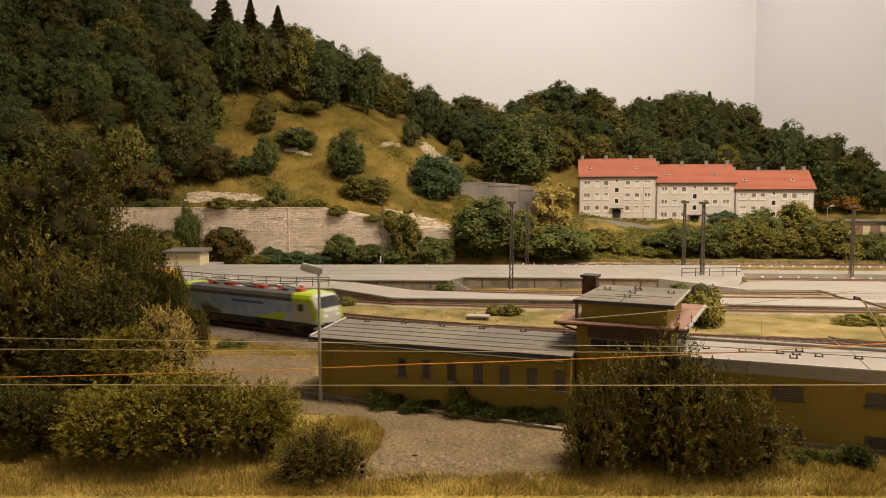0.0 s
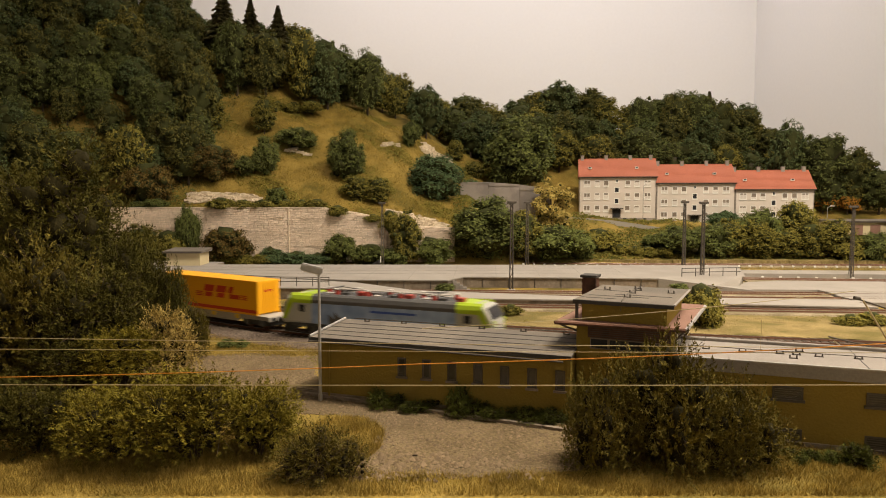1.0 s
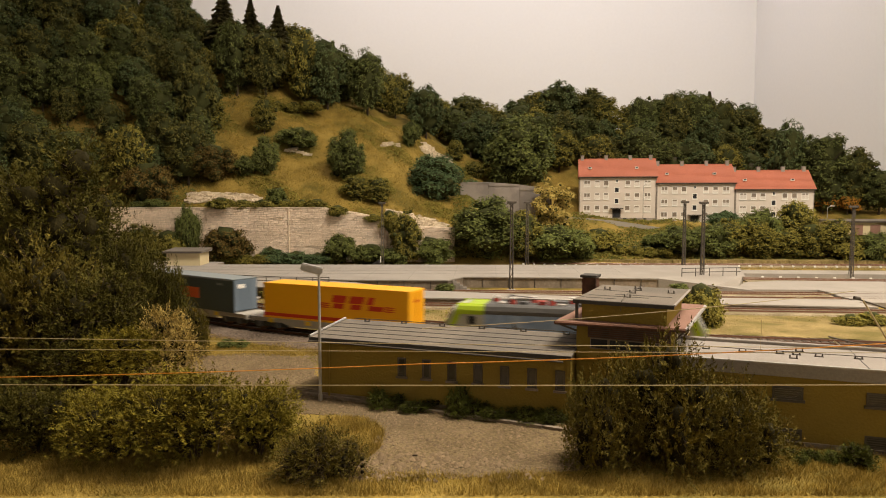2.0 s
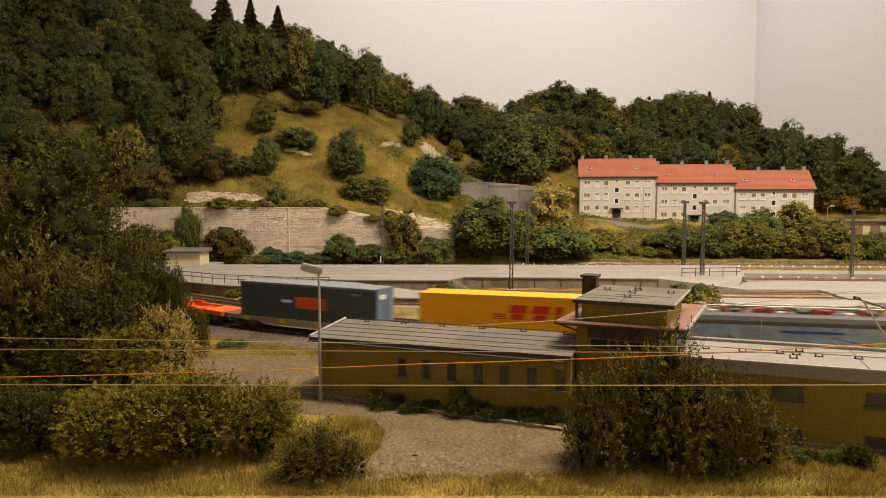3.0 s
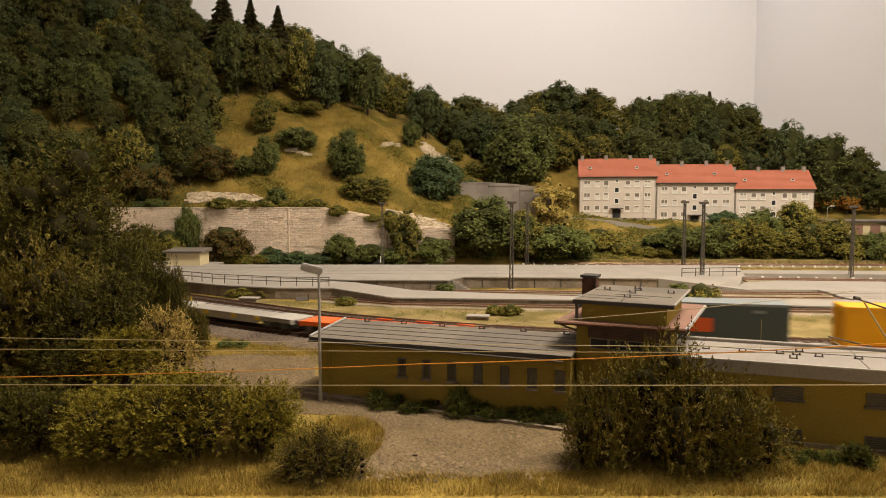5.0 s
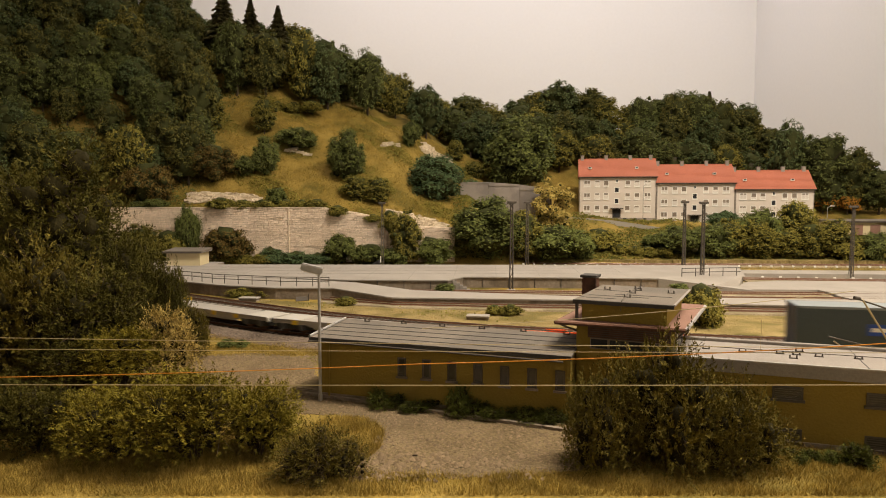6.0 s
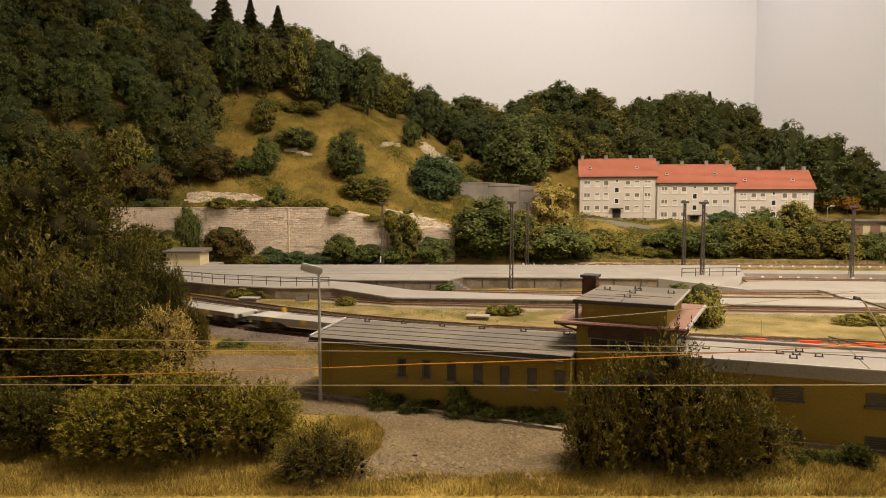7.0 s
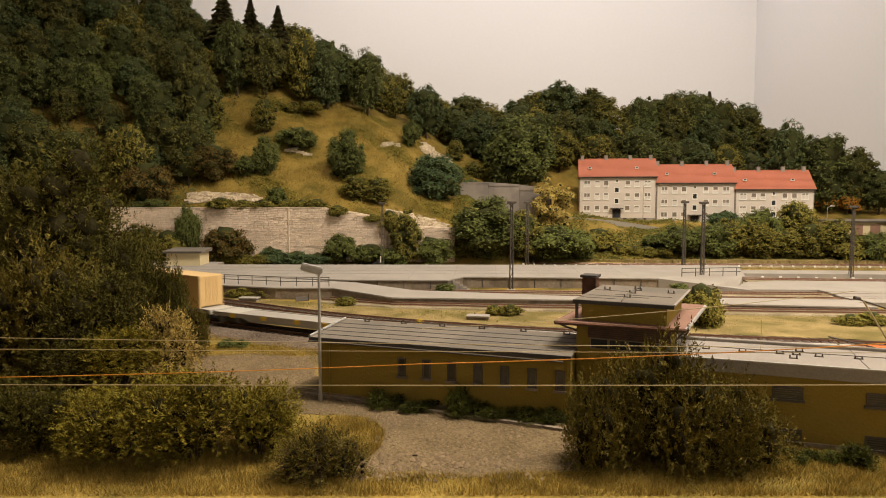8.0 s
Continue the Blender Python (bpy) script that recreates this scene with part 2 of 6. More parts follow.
def tube(bm, pts, r, n=6):
    """One round wire through the points."""
    rings = []
    for i, c in enumerate(pts):
        d = (Vector(pts[min(i + 1, len(pts) - 1)]) - Vector(pts[max(i - 1, 0)])).normalized()
        u = d.cross(Vector((0, 0, 1))).normalized()
        w = d.cross(u)
        rings.append([bm.verts.new(Vector(c) + r * (math.cos(2 * math.pi * k / n) * u + math.sin(2 * math.pi * k / n) * w)) for k in range(n)])
    for a, b in zip(rings, rings[1:]):
        for k in range(n):
            bm.faces.new((a[k], a[(k + 1) % n], b[(k + 1) % n], b[k]))
    bm.faces.new(rings[0][::-1])
    bm.faces.new(rings[-1])
    return bm


def B():
    return bmesh.new()


# ---- ground: one sheet, flat yard and hill ----
HX = [-120, -75, -45, -25, -10, 3, 15, 28, 50, 75, 100]
HY = [118, 122, 132, 142, 155, 170, 190, 215]
HZ = np.array([
    [-0.4, 9, 20, 32, 46, 58, 70, 76], [-0.4, 9.3, 18, 27, 38, 48, 54, 57], [-0.4, 9.3, 17.5, 25.5, 34, 41, 46, 47],
    [-0.4, 9.0, 16.5, 24, 31, 36, 39, 40], [-0.4, 7.2, 13, 20, 27, 31, 31, 31], [-0.4, 5.0, 9, 12.5, 20, 24, 26, 26],
    [-0.4, 1.2, 4.5, 8, 15, 21, 26.5, 27], [-0.4, 0.8, 4.2, 6.9, 6.9, 15, 29, 30], [-0.4, 0.5, 3.2, 5.5, 5.5, 13, 28.5, 30],
    [-0.4, 0.3, 2.6, 4.2, 4.2, 11, 27, 28], [-0.4, 0.2, 2.2, 3.5, 3.8, 9, 20, 22]])


def hill(x, y):
    """Ground height in prototype metres; x, y arrays."""
    x, y = np.atleast_1d(np.asarray(x, float)), np.atleast_1d(np.asarray(y, float))
    rows = np.array([np.interp(y, HY, r) for r in HZ])
    fx = np.clip(np.interp(x, HX, np.arange(len(HX))), 0, len(HX) - 1.001)
    i = fx.astype(int)
    f = fx - i
    f = f * f * (3 - 2 * f)
    k = np.arange(len(x))
    z = rows[i, k] * (1 - f) + rows[i + 1, k] * f
    rough = 0.45 * np.sin(x * 0.31 + 1.3 * np.sin(y * 0.21)) + 0.35 * np.sin(y * 0.47 + x * 0.17 + 2) + 0.2 * np.sin(x * 1.1 + y * 0.7)
    z = z + rough * np.clip((y - 123) / 12, 0, 1)
    yard = np.interp(y, [50, 57, 64], [-0.8, -0.75, -0.4])
    return np.where(y <= 118, yard, z)


def hz(x, y):
    return float(hill(x, y)[0])


def ground_sheet():
    xs = np.arange(-240, 116.1, 1.6)
    ys = np.concatenate([np.arange(-12, 114, 2.0), np.arange(114, 262, 1.4)])
    gx, gy = np.meshgrid(xs, ys)
    gz = hill(gx.ravel(), gy.ravel())
    v = np.stack([gx.ravel(), gy.ravel(), gz], 1)
    n, m = len(xs), len(ys)
    a = (np.arange(m - 1)[:, None] * n + np.arange(n - 1)[None, :]).ravel()
    f = np.stack([a, a + 1, a + n + 1, a + n], 1)
    me = fast_mesh("ground", v, f, M["grass"])
    me.polygons.foreach_set("use_smooth", np.ones(len(f), dtype=bool))
    return tagged(part("ground", me, None), "dry ochre scatter grass over yard and hillside", "ground", kind="structure")


ground_sheet()


def room():
    # west and south walls, ceiling and floor: unseen, added to close the room
    for name, x0, x1, y0, y1, z0, z1 in (("wall_north", -250, 117, 265, 275, -95, 140), ("wall_east", 117, 127, -120, 265, -95, 140), ("wall_west", -260, -250, -120, 265, -95, 140),
                                         ("wall_south", -250, 117, -130, -120, -95, 140), ("ceiling", -260, 127, -130, 275, 140, 148), ("floor", -260, 127, -130, 275, -103, -95)):
        ob = part(name, box(B(), x0, x1, y0, y1, z0, z1), M["unseenfloor" if name == "floor" else "room"])
        tagged(ob, ("plain unseen floor, brown to cut bounced light" if name == "floor" else "plain white painted room " + name.split("_")[0]), name.split("_")[0], kind="structure")


room()
tagged(part("layout_base", box(B(), -240, 116, -12, 262, -3.2, -1.7), M["rock"]), "plain plywood baseboard under the layout", "baseboard", kind="structure")
tagged(part("layout_base", box(B(), -240, 116, -13, -12, -14, -0.75), M["rock"]), "plain front board of the layout", "baseboard", kind="structure")

# ---- railway lines ----
STEP = 0.25
ARC_S = np.arange(-300, 180, STEP)


def heading(s):
    return np.where(s < -65, np.minimum(-0.62 + 0.0107 * (-65 - s), 0), np.clip(-0.388 + 0.0107 * s, -0.62, -0.22))


ARC_X = np.cumsum(np.cos(heading(ARC_S))) * STEP
ARC_Y = np.cumsum(np.sin(heading(ARC_S))) * STEP
ARC_X += -3.9 - np.interp(0, ARC_S, ARC_X)
ARC_Y += 53.9 - np.interp(0, ARC_S, ARC_Y)


def on_line(s, off=0.0):
    """The place on the curved main line at s metres, off metres to its far side."""
    a = float(heading(np.array(s)))
    return float(np.interp(s, ARC_S, ARC_X)) - off * math.sin(a), float(np.interp(s, ARC_S, ARC_Y)) + off * math.cos(a)


def ribbon(bm, pts, profile):
    """A profile of (sideways, z) carried along a plan line of points."""
    n = len(profile)
    rings = []
    for i, (x, y) in enumerate(pts):
        x0, y0 = pts[max(i - 1, 0)]
        x1, y1 = pts[min(i + 1, len(pts) - 1)]
        d = math.hypot(x1 - x0, y1 - y0)
        nx, ny = -(y1 - y0) / d, (x1 - x0) / d
        rings.append([bm.verts.new((x + nx * o, y + ny * o, z)) for o, z in profile])
    for a, b in zip(rings, rings[1:]):
        for k in range(n):
            bm.faces.new((a[k], a[(k + 1) % n], b[(k + 1) % n], b[k]))
    bm.faces.new(rings[0][::-1])
    bm.faces.new(rings[-1])
    return bm


def resample(pts, d):
    out, need = [], 0.0
    for (x0, y0), (x1, y1) in zip(pts, pts[1:]):
        L = math.hypot(x1 - x0, y1 - y0)
        a = need
        while a < L:
            out.append((x0 + (x1 - x0) * a / L, y0 + (y1 - y0) * a / L, math.atan2(y1 - y0, x1 - x0)))
            a += d
        need = a - L
    return out


def railway(pts, label, bed=-0.42, half=2.3, under="ballast"):
    t = thing("railway_track", 0, 0, 0, label=label, category="track", group="railway tracks", kind="structure")
    top = half - 0.6 if under == "ballast" else half + 0.1
    part("ballast", ribbon(B(), pts, [(-half - 0.5, bed - 0.35), (half + 0.5, bed - 0.35), (top, bed + 0.2), (-top, bed + 0.2)]), M[under], t)
    bm = B()
    rnd = random.Random(5)
    for x, y, a in resample(pts, 0.65):
        c, s_, h, w = math.cos(a), math.sin(a), 1.25 + rnd.uniform(-0.04, 0.04), 0.13
        vs = [bm.verts.new((x + u * c - v * s_, y + u * s_ + v * c, z)) for z in (bed + 0.1, bed + (0.27 if under == "ballast" else 0.19)) for u, v in ((-w, -h), (w, -h), (w, h), (-w, h))]
        for f in ((4, 5, 6, 7), (0, 1, 5, 4), (1, 2, 6, 5), (2, 3, 7, 6), (3, 0, 4, 7)):
            bm.faces.new([vs[i] for i in f])
    tagged(part("sleepers", bm, M["sleeper"], t), kind="stuff")
    for o in (-0.755, 0.755):
        r = part("rail", ribbon(B(), pts, [(o - 0.09, bed + 0.26), (o + 0.09, bed + 0.26), (o + 0.05, -0.02), (o - 0.05, -0.02)]), M["rail"], t)
        part("rail_head", ribbon(B(), pts, [(o - 0.045, -0.018), (o + 0.045, -0.018), (o + 0.035, 0.0), (o - 0.035, 0.0)]), M["railtop"], r)
    return t


railway([on_line(s) for s in np.arange(-235, 121, 2.0)], "curved main line on dark brown ballast")
railway([on_line(s, 8.2) for s in np.arange(-235, 121, 2.0)], "parallel curved line with rusty rails beside dry grass")
railway([(-13, 77.0), (-5, 73.3), (4, 72.0), (13, 71.0), (34, 68.6), (60, 66.8), (112, 65)], "platform line with rusty rails", half=1.6, under="bed")
railway([(-6, 83.2), (1, 82.9), (15, 81.9), (36, 81.3), (45, 80.7)], "siding between the platforms ending at the paving", under="bed")
railway([(3, 79.6), (14, 78.3), (25, 77.6), (39, 76.7), (44.6, 76.5)], "short siding with brown rails ending at the paving", under="bed")
railway([(41.6, 96.1), (59, 93.6), (112, 89)], "line beyond the paving with rusty rails", under="bed")
railway([(5, 121.5), (14, 119.6), (29, 117.2), (74, 115.2), (112, 113.5)], "rear line along the foot of the bank", under="bed")

def marker_row(pts, d, side, label):
    t = thing("marker_posts", 0, 0, 0, label=label, category="track markers")
    bm = to_mesh("marker_block", box(B(), -0.16, 0.16, -0.12, 0.12, 0, 0.3, 0.02), M["white"])
    for x, y, a in resample(pts, d):
        part("marker_block", bm, None, t, m=at(x - math.sin(a) * side, y + math.cos(a) * side, -0.32, math.degrees(a)))


marker_row([(14, 119.6), (29, 117.2), (74, 115.2), (80, 115)], 1.75, -2.4, "row of small white blocks along the rear line")
marker_row([(45, 95.6), (59, 93.6), (70, 92.6)], 2.4, 2.6, "row of small pale blocks along the line")

# ---- yard surfaces ----


def rounded(pts, rounds=2):
    for _ in range(rounds):
        out = []
        for (x0, y0), (x1, y1) in zip(pts, pts[1:] + pts[:1]):
            out += [(x0 * 0.75 + x1 * 0.25, y0 * 0.75 + y1 * 0.25), (x0 * 0.25 + x1 * 0.75, y0 * 0.25 + y1 * 0.75)]
        pts = out
    return pts


def ragged(pts, seed=1, amount=0.12):
    rnd = random.Random(seed)
    out = []
    for (x0, y0), (x1, y1) in zip(pts, pts[1:] + pts[:1]):
        n = max(1, int(math.hypot(x1 - x0, y1 - y0) / 0.4))
        out += [(x0 + (x1 - x0) * i / n + rnd.uniform(-amount, amount), y0 + (y1 - y0) * i / n + rnd.uniform(-amount, amount)) for i in range(n)]
    return out


def flat(name, pts, z, material, label, category, depth=0.9):
    return tagged(part(name, slab(B(), pts, z - depth, z), material), label, category, kind="structure")


flat("gravel_yard", ragged(rounded([(-23, 45), (-20, 51), (-15, 53), (-11, 51.5), (-9.2, 49.8), (-8.6, 44), (7, 34.8), (12, 31.5), (6, 29.3), (1, 28.7), (-3, 29.2), (-5, 30.2), (-3.0, 33.2), (-3.6, 36.4), (-5.5, 37.4), (-12, 38), (-20, 40.5)]), 1, 0.2), -0.775, M["gravel"], "grey brown gravel yard with small stones", "gravel yard")
flat("paving", [(37.2, 90), (37.2, 83.5), (45.2, 83.2), (45.2, 79.1), (44.7, 78.9), (44.7, 74.6), (30, 74.5), (30, 74.0), (116, 68.2), (116, 86.7), (60, 91.3), (45, 92.4)], 0.03, M["concrete"], "pale concrete paving across the sidings", "paving")
flat("paving_strip", [(42.4, 98.4), (75, 96.0), (116, 93), (116, 101), (63, 102.0), (44.05, 103.3)], 0.35, M["concrete"], "narrow pale concrete platform strip", "platform")


VERGE = [(float(x), float(np.interp(x, ARC_X, ARC_Y)) + 11.3) for x in range(-24, 113, 4)]
VERGE += [(float(x), float(np.interp(x, [-24, -12, -5, 4, 13, 34, 60, 112], [79.0, 74.6, 71.2, 69.9, 68.9, 66.6, 64.8, 63]))) for x in range(112, -25, -4)]
flat("dry_verge", ragged(VERGE, 3, 0.25), -0.34, M["strawground"], "pale straw grass strip between the tracks", "grass strip")
flat("dry_verge", ragged([(8, 113), (30, 113.0), (75, 111.5), (75, 113.0), (30, 114.9), (14, 117.2)], 4, 0.2), -0.36, M["strawground"], "pale straw grass beside the rear line", "grass strip", 0.3)

flat("dry_verge", ragged([(20, 119.9), (40, 118.7), (75, 117.5), (100, 117), (100, 119.6), (75, 120.2), (40, 121.4), (20, 122.2)], 5, 0.2), 0.4, M["strawground"], "pale straw grass at the foot of the bank", "grass strip", 0.9)
flat("dry_verge", ragged([(-34, 105.6), (-9, 105.4), (3, 105.2), (14, 108), (9, 113), (6, 117), (-9, 116.4), (-34, 115)], 6, 0.2), -0.2, M["strawground"], "pale straw grass behind the platform", "grass strip", 0.5)


def sunk_rails():
    t = thing("sunk_rails", 0, 0, 0, label="rusty rails let into the pale concrete paving", category="rails", kind="structure")
    for x0, y0, x1, y1 in ((45.2, 80.7, 112, 77.2), (44.7, 76.5, 112, 73.0)):
        for o in (-0.755, 0.755):
            part("rail", ribbon(B(), [(x0, y0 + o), (x1, y1 + o)], [(-0.07, 0.031), (0.07, 0.031), (0.07, 0.045), (-0.07, 0.045)]), M["rail"], t)


sunk_rails()


def platforms():
    # near platform with its ramp
    t = thing("platform", 0, 0, 0, label="low pale concrete platform with a ramp rising to one end", category="platform", group="platforms", kind="structure")
    near = [(-34, 85.5), (-26, 80.5), (-19, 78.1), (-12.5, 77.8), (-5.5, 74.2), (13, 72.9), (32, 70.5), (44, 69.6)]
    far = [(-34, 90), (-26, 88.6), (-19, 86.6), (-10.5, 83.0), (-3.5, 80.2), (13, 75.9), (30, 75.3), (44, 75.0)]
    zz = [0.95, 0.95, 0.95, 0.95, 0.4, 0.35, 0.2, 0.05]
    for nm, inset, dz0, dz1, m in (("edge_wall", 0.12, -1.45, -0.14, M["edge"]), ("slab_top", 0.0, -0.14, 0.0, M["concrete"])):
        bm = B()
        a = [(bm.verts.new((x, y + inset, z + dz0)), bm.verts.new((x, y + inset, z + dz1))) for (x, y), z in zip(near, zz)]
        b = [(bm.verts.new((x, y - inset, z + dz0)), bm.verts.new((x, y - inset, z + dz1))) for (x, y), z in zip(far, zz)]
        for i in range(len(a) - 1):
            bm.faces.new((a[i][0], a[i + 1][0], a[i + 1][1], a[i][1]))
            bm.faces.new((b[i][0], b[i + 1][0], b[i + 1][1], b[i][1]))
            bm.faces.new((a[i][1], a[i + 1][1], b[i + 1][1], b[i][1]))
            bm.faces.new((a[i][0], a[i + 1][0], b[i + 1][0], b[i][0]))
        for i in (0, -1):
            bm.faces.new((a[i][0], a[i][1], b[i][1], b[i][0]))
        part(nm, bm, m, t)
    # far platform: wide, with a notch for the steps
    t = thing("platform", 0, 0, 0, label="wide pale concrete platform with a stained masonry edge", category="platform", group="platforms", kind="structure")
    pl = [(-60, 90.3), (-34, 90.2), (-20, 87.4), (-12, 85.2), (0.6, 84.8), (2.6, 88.4), (15.5, 87.7), (27, 86.6), (39, 89.2), (44, 103.4), (24, 103.8), (1.4, 104.6), (-22, 104.8), (-34.5, 105), (-34.5, 109), (-60, 112)]
    cx, cy = sum(p[0] for p in pl) / len(pl), sum(p[1] for p in pl) / len(pl)
    shrink = [(x + (cx - x) * 0.004, y + (0.15 if y < 100 else -0.15)) for x, y in pl]
    part("edge_wall", slab(B(), shrink, -1.0, 0.86), M["edge"], t)
    part("slab_top", slab(B(), pl, 0.86, 1.0), M["concrete"], t)
    ramp = [(27, 86.6), (33, 83.6), (37.2, 82.1), (37.2, 86.8), (38.6, 89.12)]
    part("ramp", slab(B(), ramp, -0.9, [1.0, 0.45, 0.05, 0.05, 1.0]), M["concrete"], t)
    for i in range(14):  # slab seams over the edge face
        x = -18 + i * 3.3
        if -1 < x < 3.5:
            continue
        y = float(np.interp(x, [-20, -12, 0.6, 2.6, 15.5, 27], [87.4, 85.2, 84.8, 88.4, 87.7, 86.6]))
        part("edge_joint", box(B(), x - 0.04, x + 0.04, y + 0.02, y + 0.2, -0.5, 0.84), M["seam"], t)
    for k in range(3):  # long slab joints
        pts = [(-40 + 8 * i, float(np.interp(-40 + 8 * i, [-40, -20, 0, 30], [95, 92, 92.5, 91.5])) + k * 3.6) for i in range(9)]
        part("slab_joint", ribbon(B(), pts, [(-0.035, 1.0), (0.035, 1.0), (0.035, 1.012), (-0.035, 1.012)]), M["joint"], t)
    for i in range(12):
        x = -38 + i * 5.6
        y0 = float(np.interp(x, [-40, -20, -12, 0.6, 2.6, 15.5, 27], [91.4, 88, 85.6, 85.2, 88.8, 88.2, 87.5]))
        y1 = float(np.interp(x, [-38, -22, 1.4, 24], [104.5, 104.5, 104.2, 103.4]))
        part("slab_joint", slab(B(), [(x, y0), (x + 0.07, y0), (x + 1.07, y1), (x + 1.0, y1)], 1.0, 1.011), M["joint"], t)
    # steps down
    st = thing("platform_steps", 1.2, 84.7, -0.4, label="small weathered white concrete steps beside the platform end", category="steps")
    for i in range(5):
        part("tread", box(B(), 0.0 + 0.42 * i, 0.47 + 0.42 * i, 0.6 - 0.1 * i, 1.3 - 0.1 * i, 0, 1.2 - 0.24 * i), M["palegravel"], st)


platforms()


def railing(pts, z, label):
    t = thing("railing", 0, 0, z, label=label, category="railing", group="platform railings")
    for h in (0.55, 1.05):
        for (x0, y0), (x1, y1) in zip(pts, pts[1:]):
            part("rail_bar", rod(B(), (x0, y0, h), (x1, y1, h), 0.045, 6), M["mast"], t)
    for x, y, a in resample(pts, 1.9):
        part("post", rod(B(), (x, y, 0), (x, y, 1.08), 0.05, 6), M["mast"], t)


railing([(-34, 87.0), (-27, 82.4), (-18.6, 79.6), (-13, 79.1)], 0.94, "thin dark steel railing along the platform")
railing([(30.6, 88.6), (38.7, 89.9)], 1.0, "thin dark steel railing at the platform end")

# ---- retaining walls ----


def stone_wall():
    t = thing("wall_retaining", 0, 0, 0, label="pale rough limestone retaining wall with shaggy plants", category="wall", kind="structure")
    X = [-62, -26.2, -20, -15, -12, -8, 2.0]
    Z = [9.3, 9.3, 9.3, 8.6, 8.0, 6.3, 6.0]
    bm = B()
    for (x0, z0), (x1, z1) in zip(zip(X, Z), zip(X[1:], Z[1:])):
        sl = [bm.verts.new((x, y, z)) for x, za in ((x0, z0), (x1, z1)) for y, z in ((118.35, -1), (119.9, -1), (119.9, za), (118.6, za))]
        for f in ((0, 1, 2, 3), (7, 6, 5, 4), (0, 4, 5, 1), (1, 5, 6, 2), (2, 6, 7, 3), (3, 7, 4, 0)):
            bm.faces.new([sl[i] for i in f])
    part("wall_core", bm, M["mortar"], t)
    rnd = random.Random(11)
    blocks = []
    z = 0.1
    while z < 9.3:
        h = rnd.uniform(0.2, 0.46)
        x = -62 + rnd.uniform(0, 1)
        while x < 2.0:
            w = rnd.uniform(0.25, 1.0)
            if z + h * 0.6 < float(np.interp(x + w / 2, X, Z)):
                blocks.append((x, min(x + w - 0.03, 2.0), z, z + h - 0.03))
            x += w
        z += h
    rest = B()

    def stone(bm, x0, x1, z0, z1, y):
        c = [(x0 + rnd.uniform(0, .04), z0 + rnd.uniform(0, .03)), (x1 - rnd.uniform(0, .04), z0 + rnd.uniform(0, .03)), (x1 - rnd.uniform(0, .04), z1 - rnd.uniform(0, .03)), (x0 + rnd.uniform(0, .04), z1 - rnd.uniform(0, .03))]
        mx, mz = (x0 + x1) / 2, (z0 + z1) / 2
        c = [(a, b + 0.09 * math.sin(a * 0.55 + b * 1.3) + 0.05 * math.sin(a * 1.9 + b * 3)) for a, b in c]
        mz = sum(b for a, b in c) / 4
        back = [bm.verts.new((a, 0.3, b)) for a, b in c]
        front = [bm.verts.new((mx + (a - mx) * 0.95, y + rnd.uniform(-0.05, 0.05), mz + (b - mz) * 0.92)) for a, b in c]
        bm.faces.new(front)
        for i in range(4):
            bm.faces.new((back[i], back[(i + 1) % 4], front[(i + 1) % 4], front[i]))

    near = [b for b in blocks if -26 < b[0] < -17 and b[2] > 3.0][:290]
    kept = set(near)
    for b in blocks:
        y = 118.4 - rnd.uniform(0.02, 0.2)
        if b in kept:
            bm = B()
            stone(bm, b[0], b[1], b[2], b[3], -0.1 - rnd.uniform(0, 0.12))
            part("stone_block", bm, M["stone"], t, m=at(0, 118.45, 0))
        else:
            stone(rest, b[0], b[1], b[2], b[3], -0.1 - rnd.uniform(0, 0.12))
    o = part("stone_blocks", rest, M["stone"], t, m=at(0, 118.45, 0))
    tagged(o, kind="stuff")
    part("coping", slab(B(), [(-62, 118.2), (-20, 118.2), (-20, 119.9), (-62, 119.9)], 9.3, 9.42), M["stone"], t)
    part("expansion_joint", box(B(), -26.3, -26.16, 118.1, 118.6, 0, 9.3), M["mortar"], t)


stone_wall()


def grey_wall():
    t = thing("wall_concrete", 0, 0, 0, label="curved plain grey concrete retaining wall on the bank", category="wall", kind="structure")
    pts = [(3.5, 139.5), (9, 138.2), (15, 137.0), (21, 134.5)]
    tops = [13.9, 13.9, 13.4, 12.5]
    for (a, b), (z0, z1) in zip(zip(pts, pts[1:]), zip(tops, tops[1:])):
        (x0, y0), (x1, y1) = a, b
        part("wall_panel", slab(B(), [(x0, y0), (x1 - 0.05, y1), (x1 - 0.05, y1 + 0.8), (x0, y0 + 0.8)], 3, [z0, z1, z1, z0]), M["retain"], t)
        part("coping", slab(B(), [(x0, y0 - 0.12), (x1, y1 - 0.12), (x1, y1 + 0.9), (x0, y0 + 0.9)], min(z0, z1) - 0.02, [z0 + 0.25, z1 + 0.25, z1 + 0.25, z0 + 0.25]), M["retain"], t)


grey_wall()


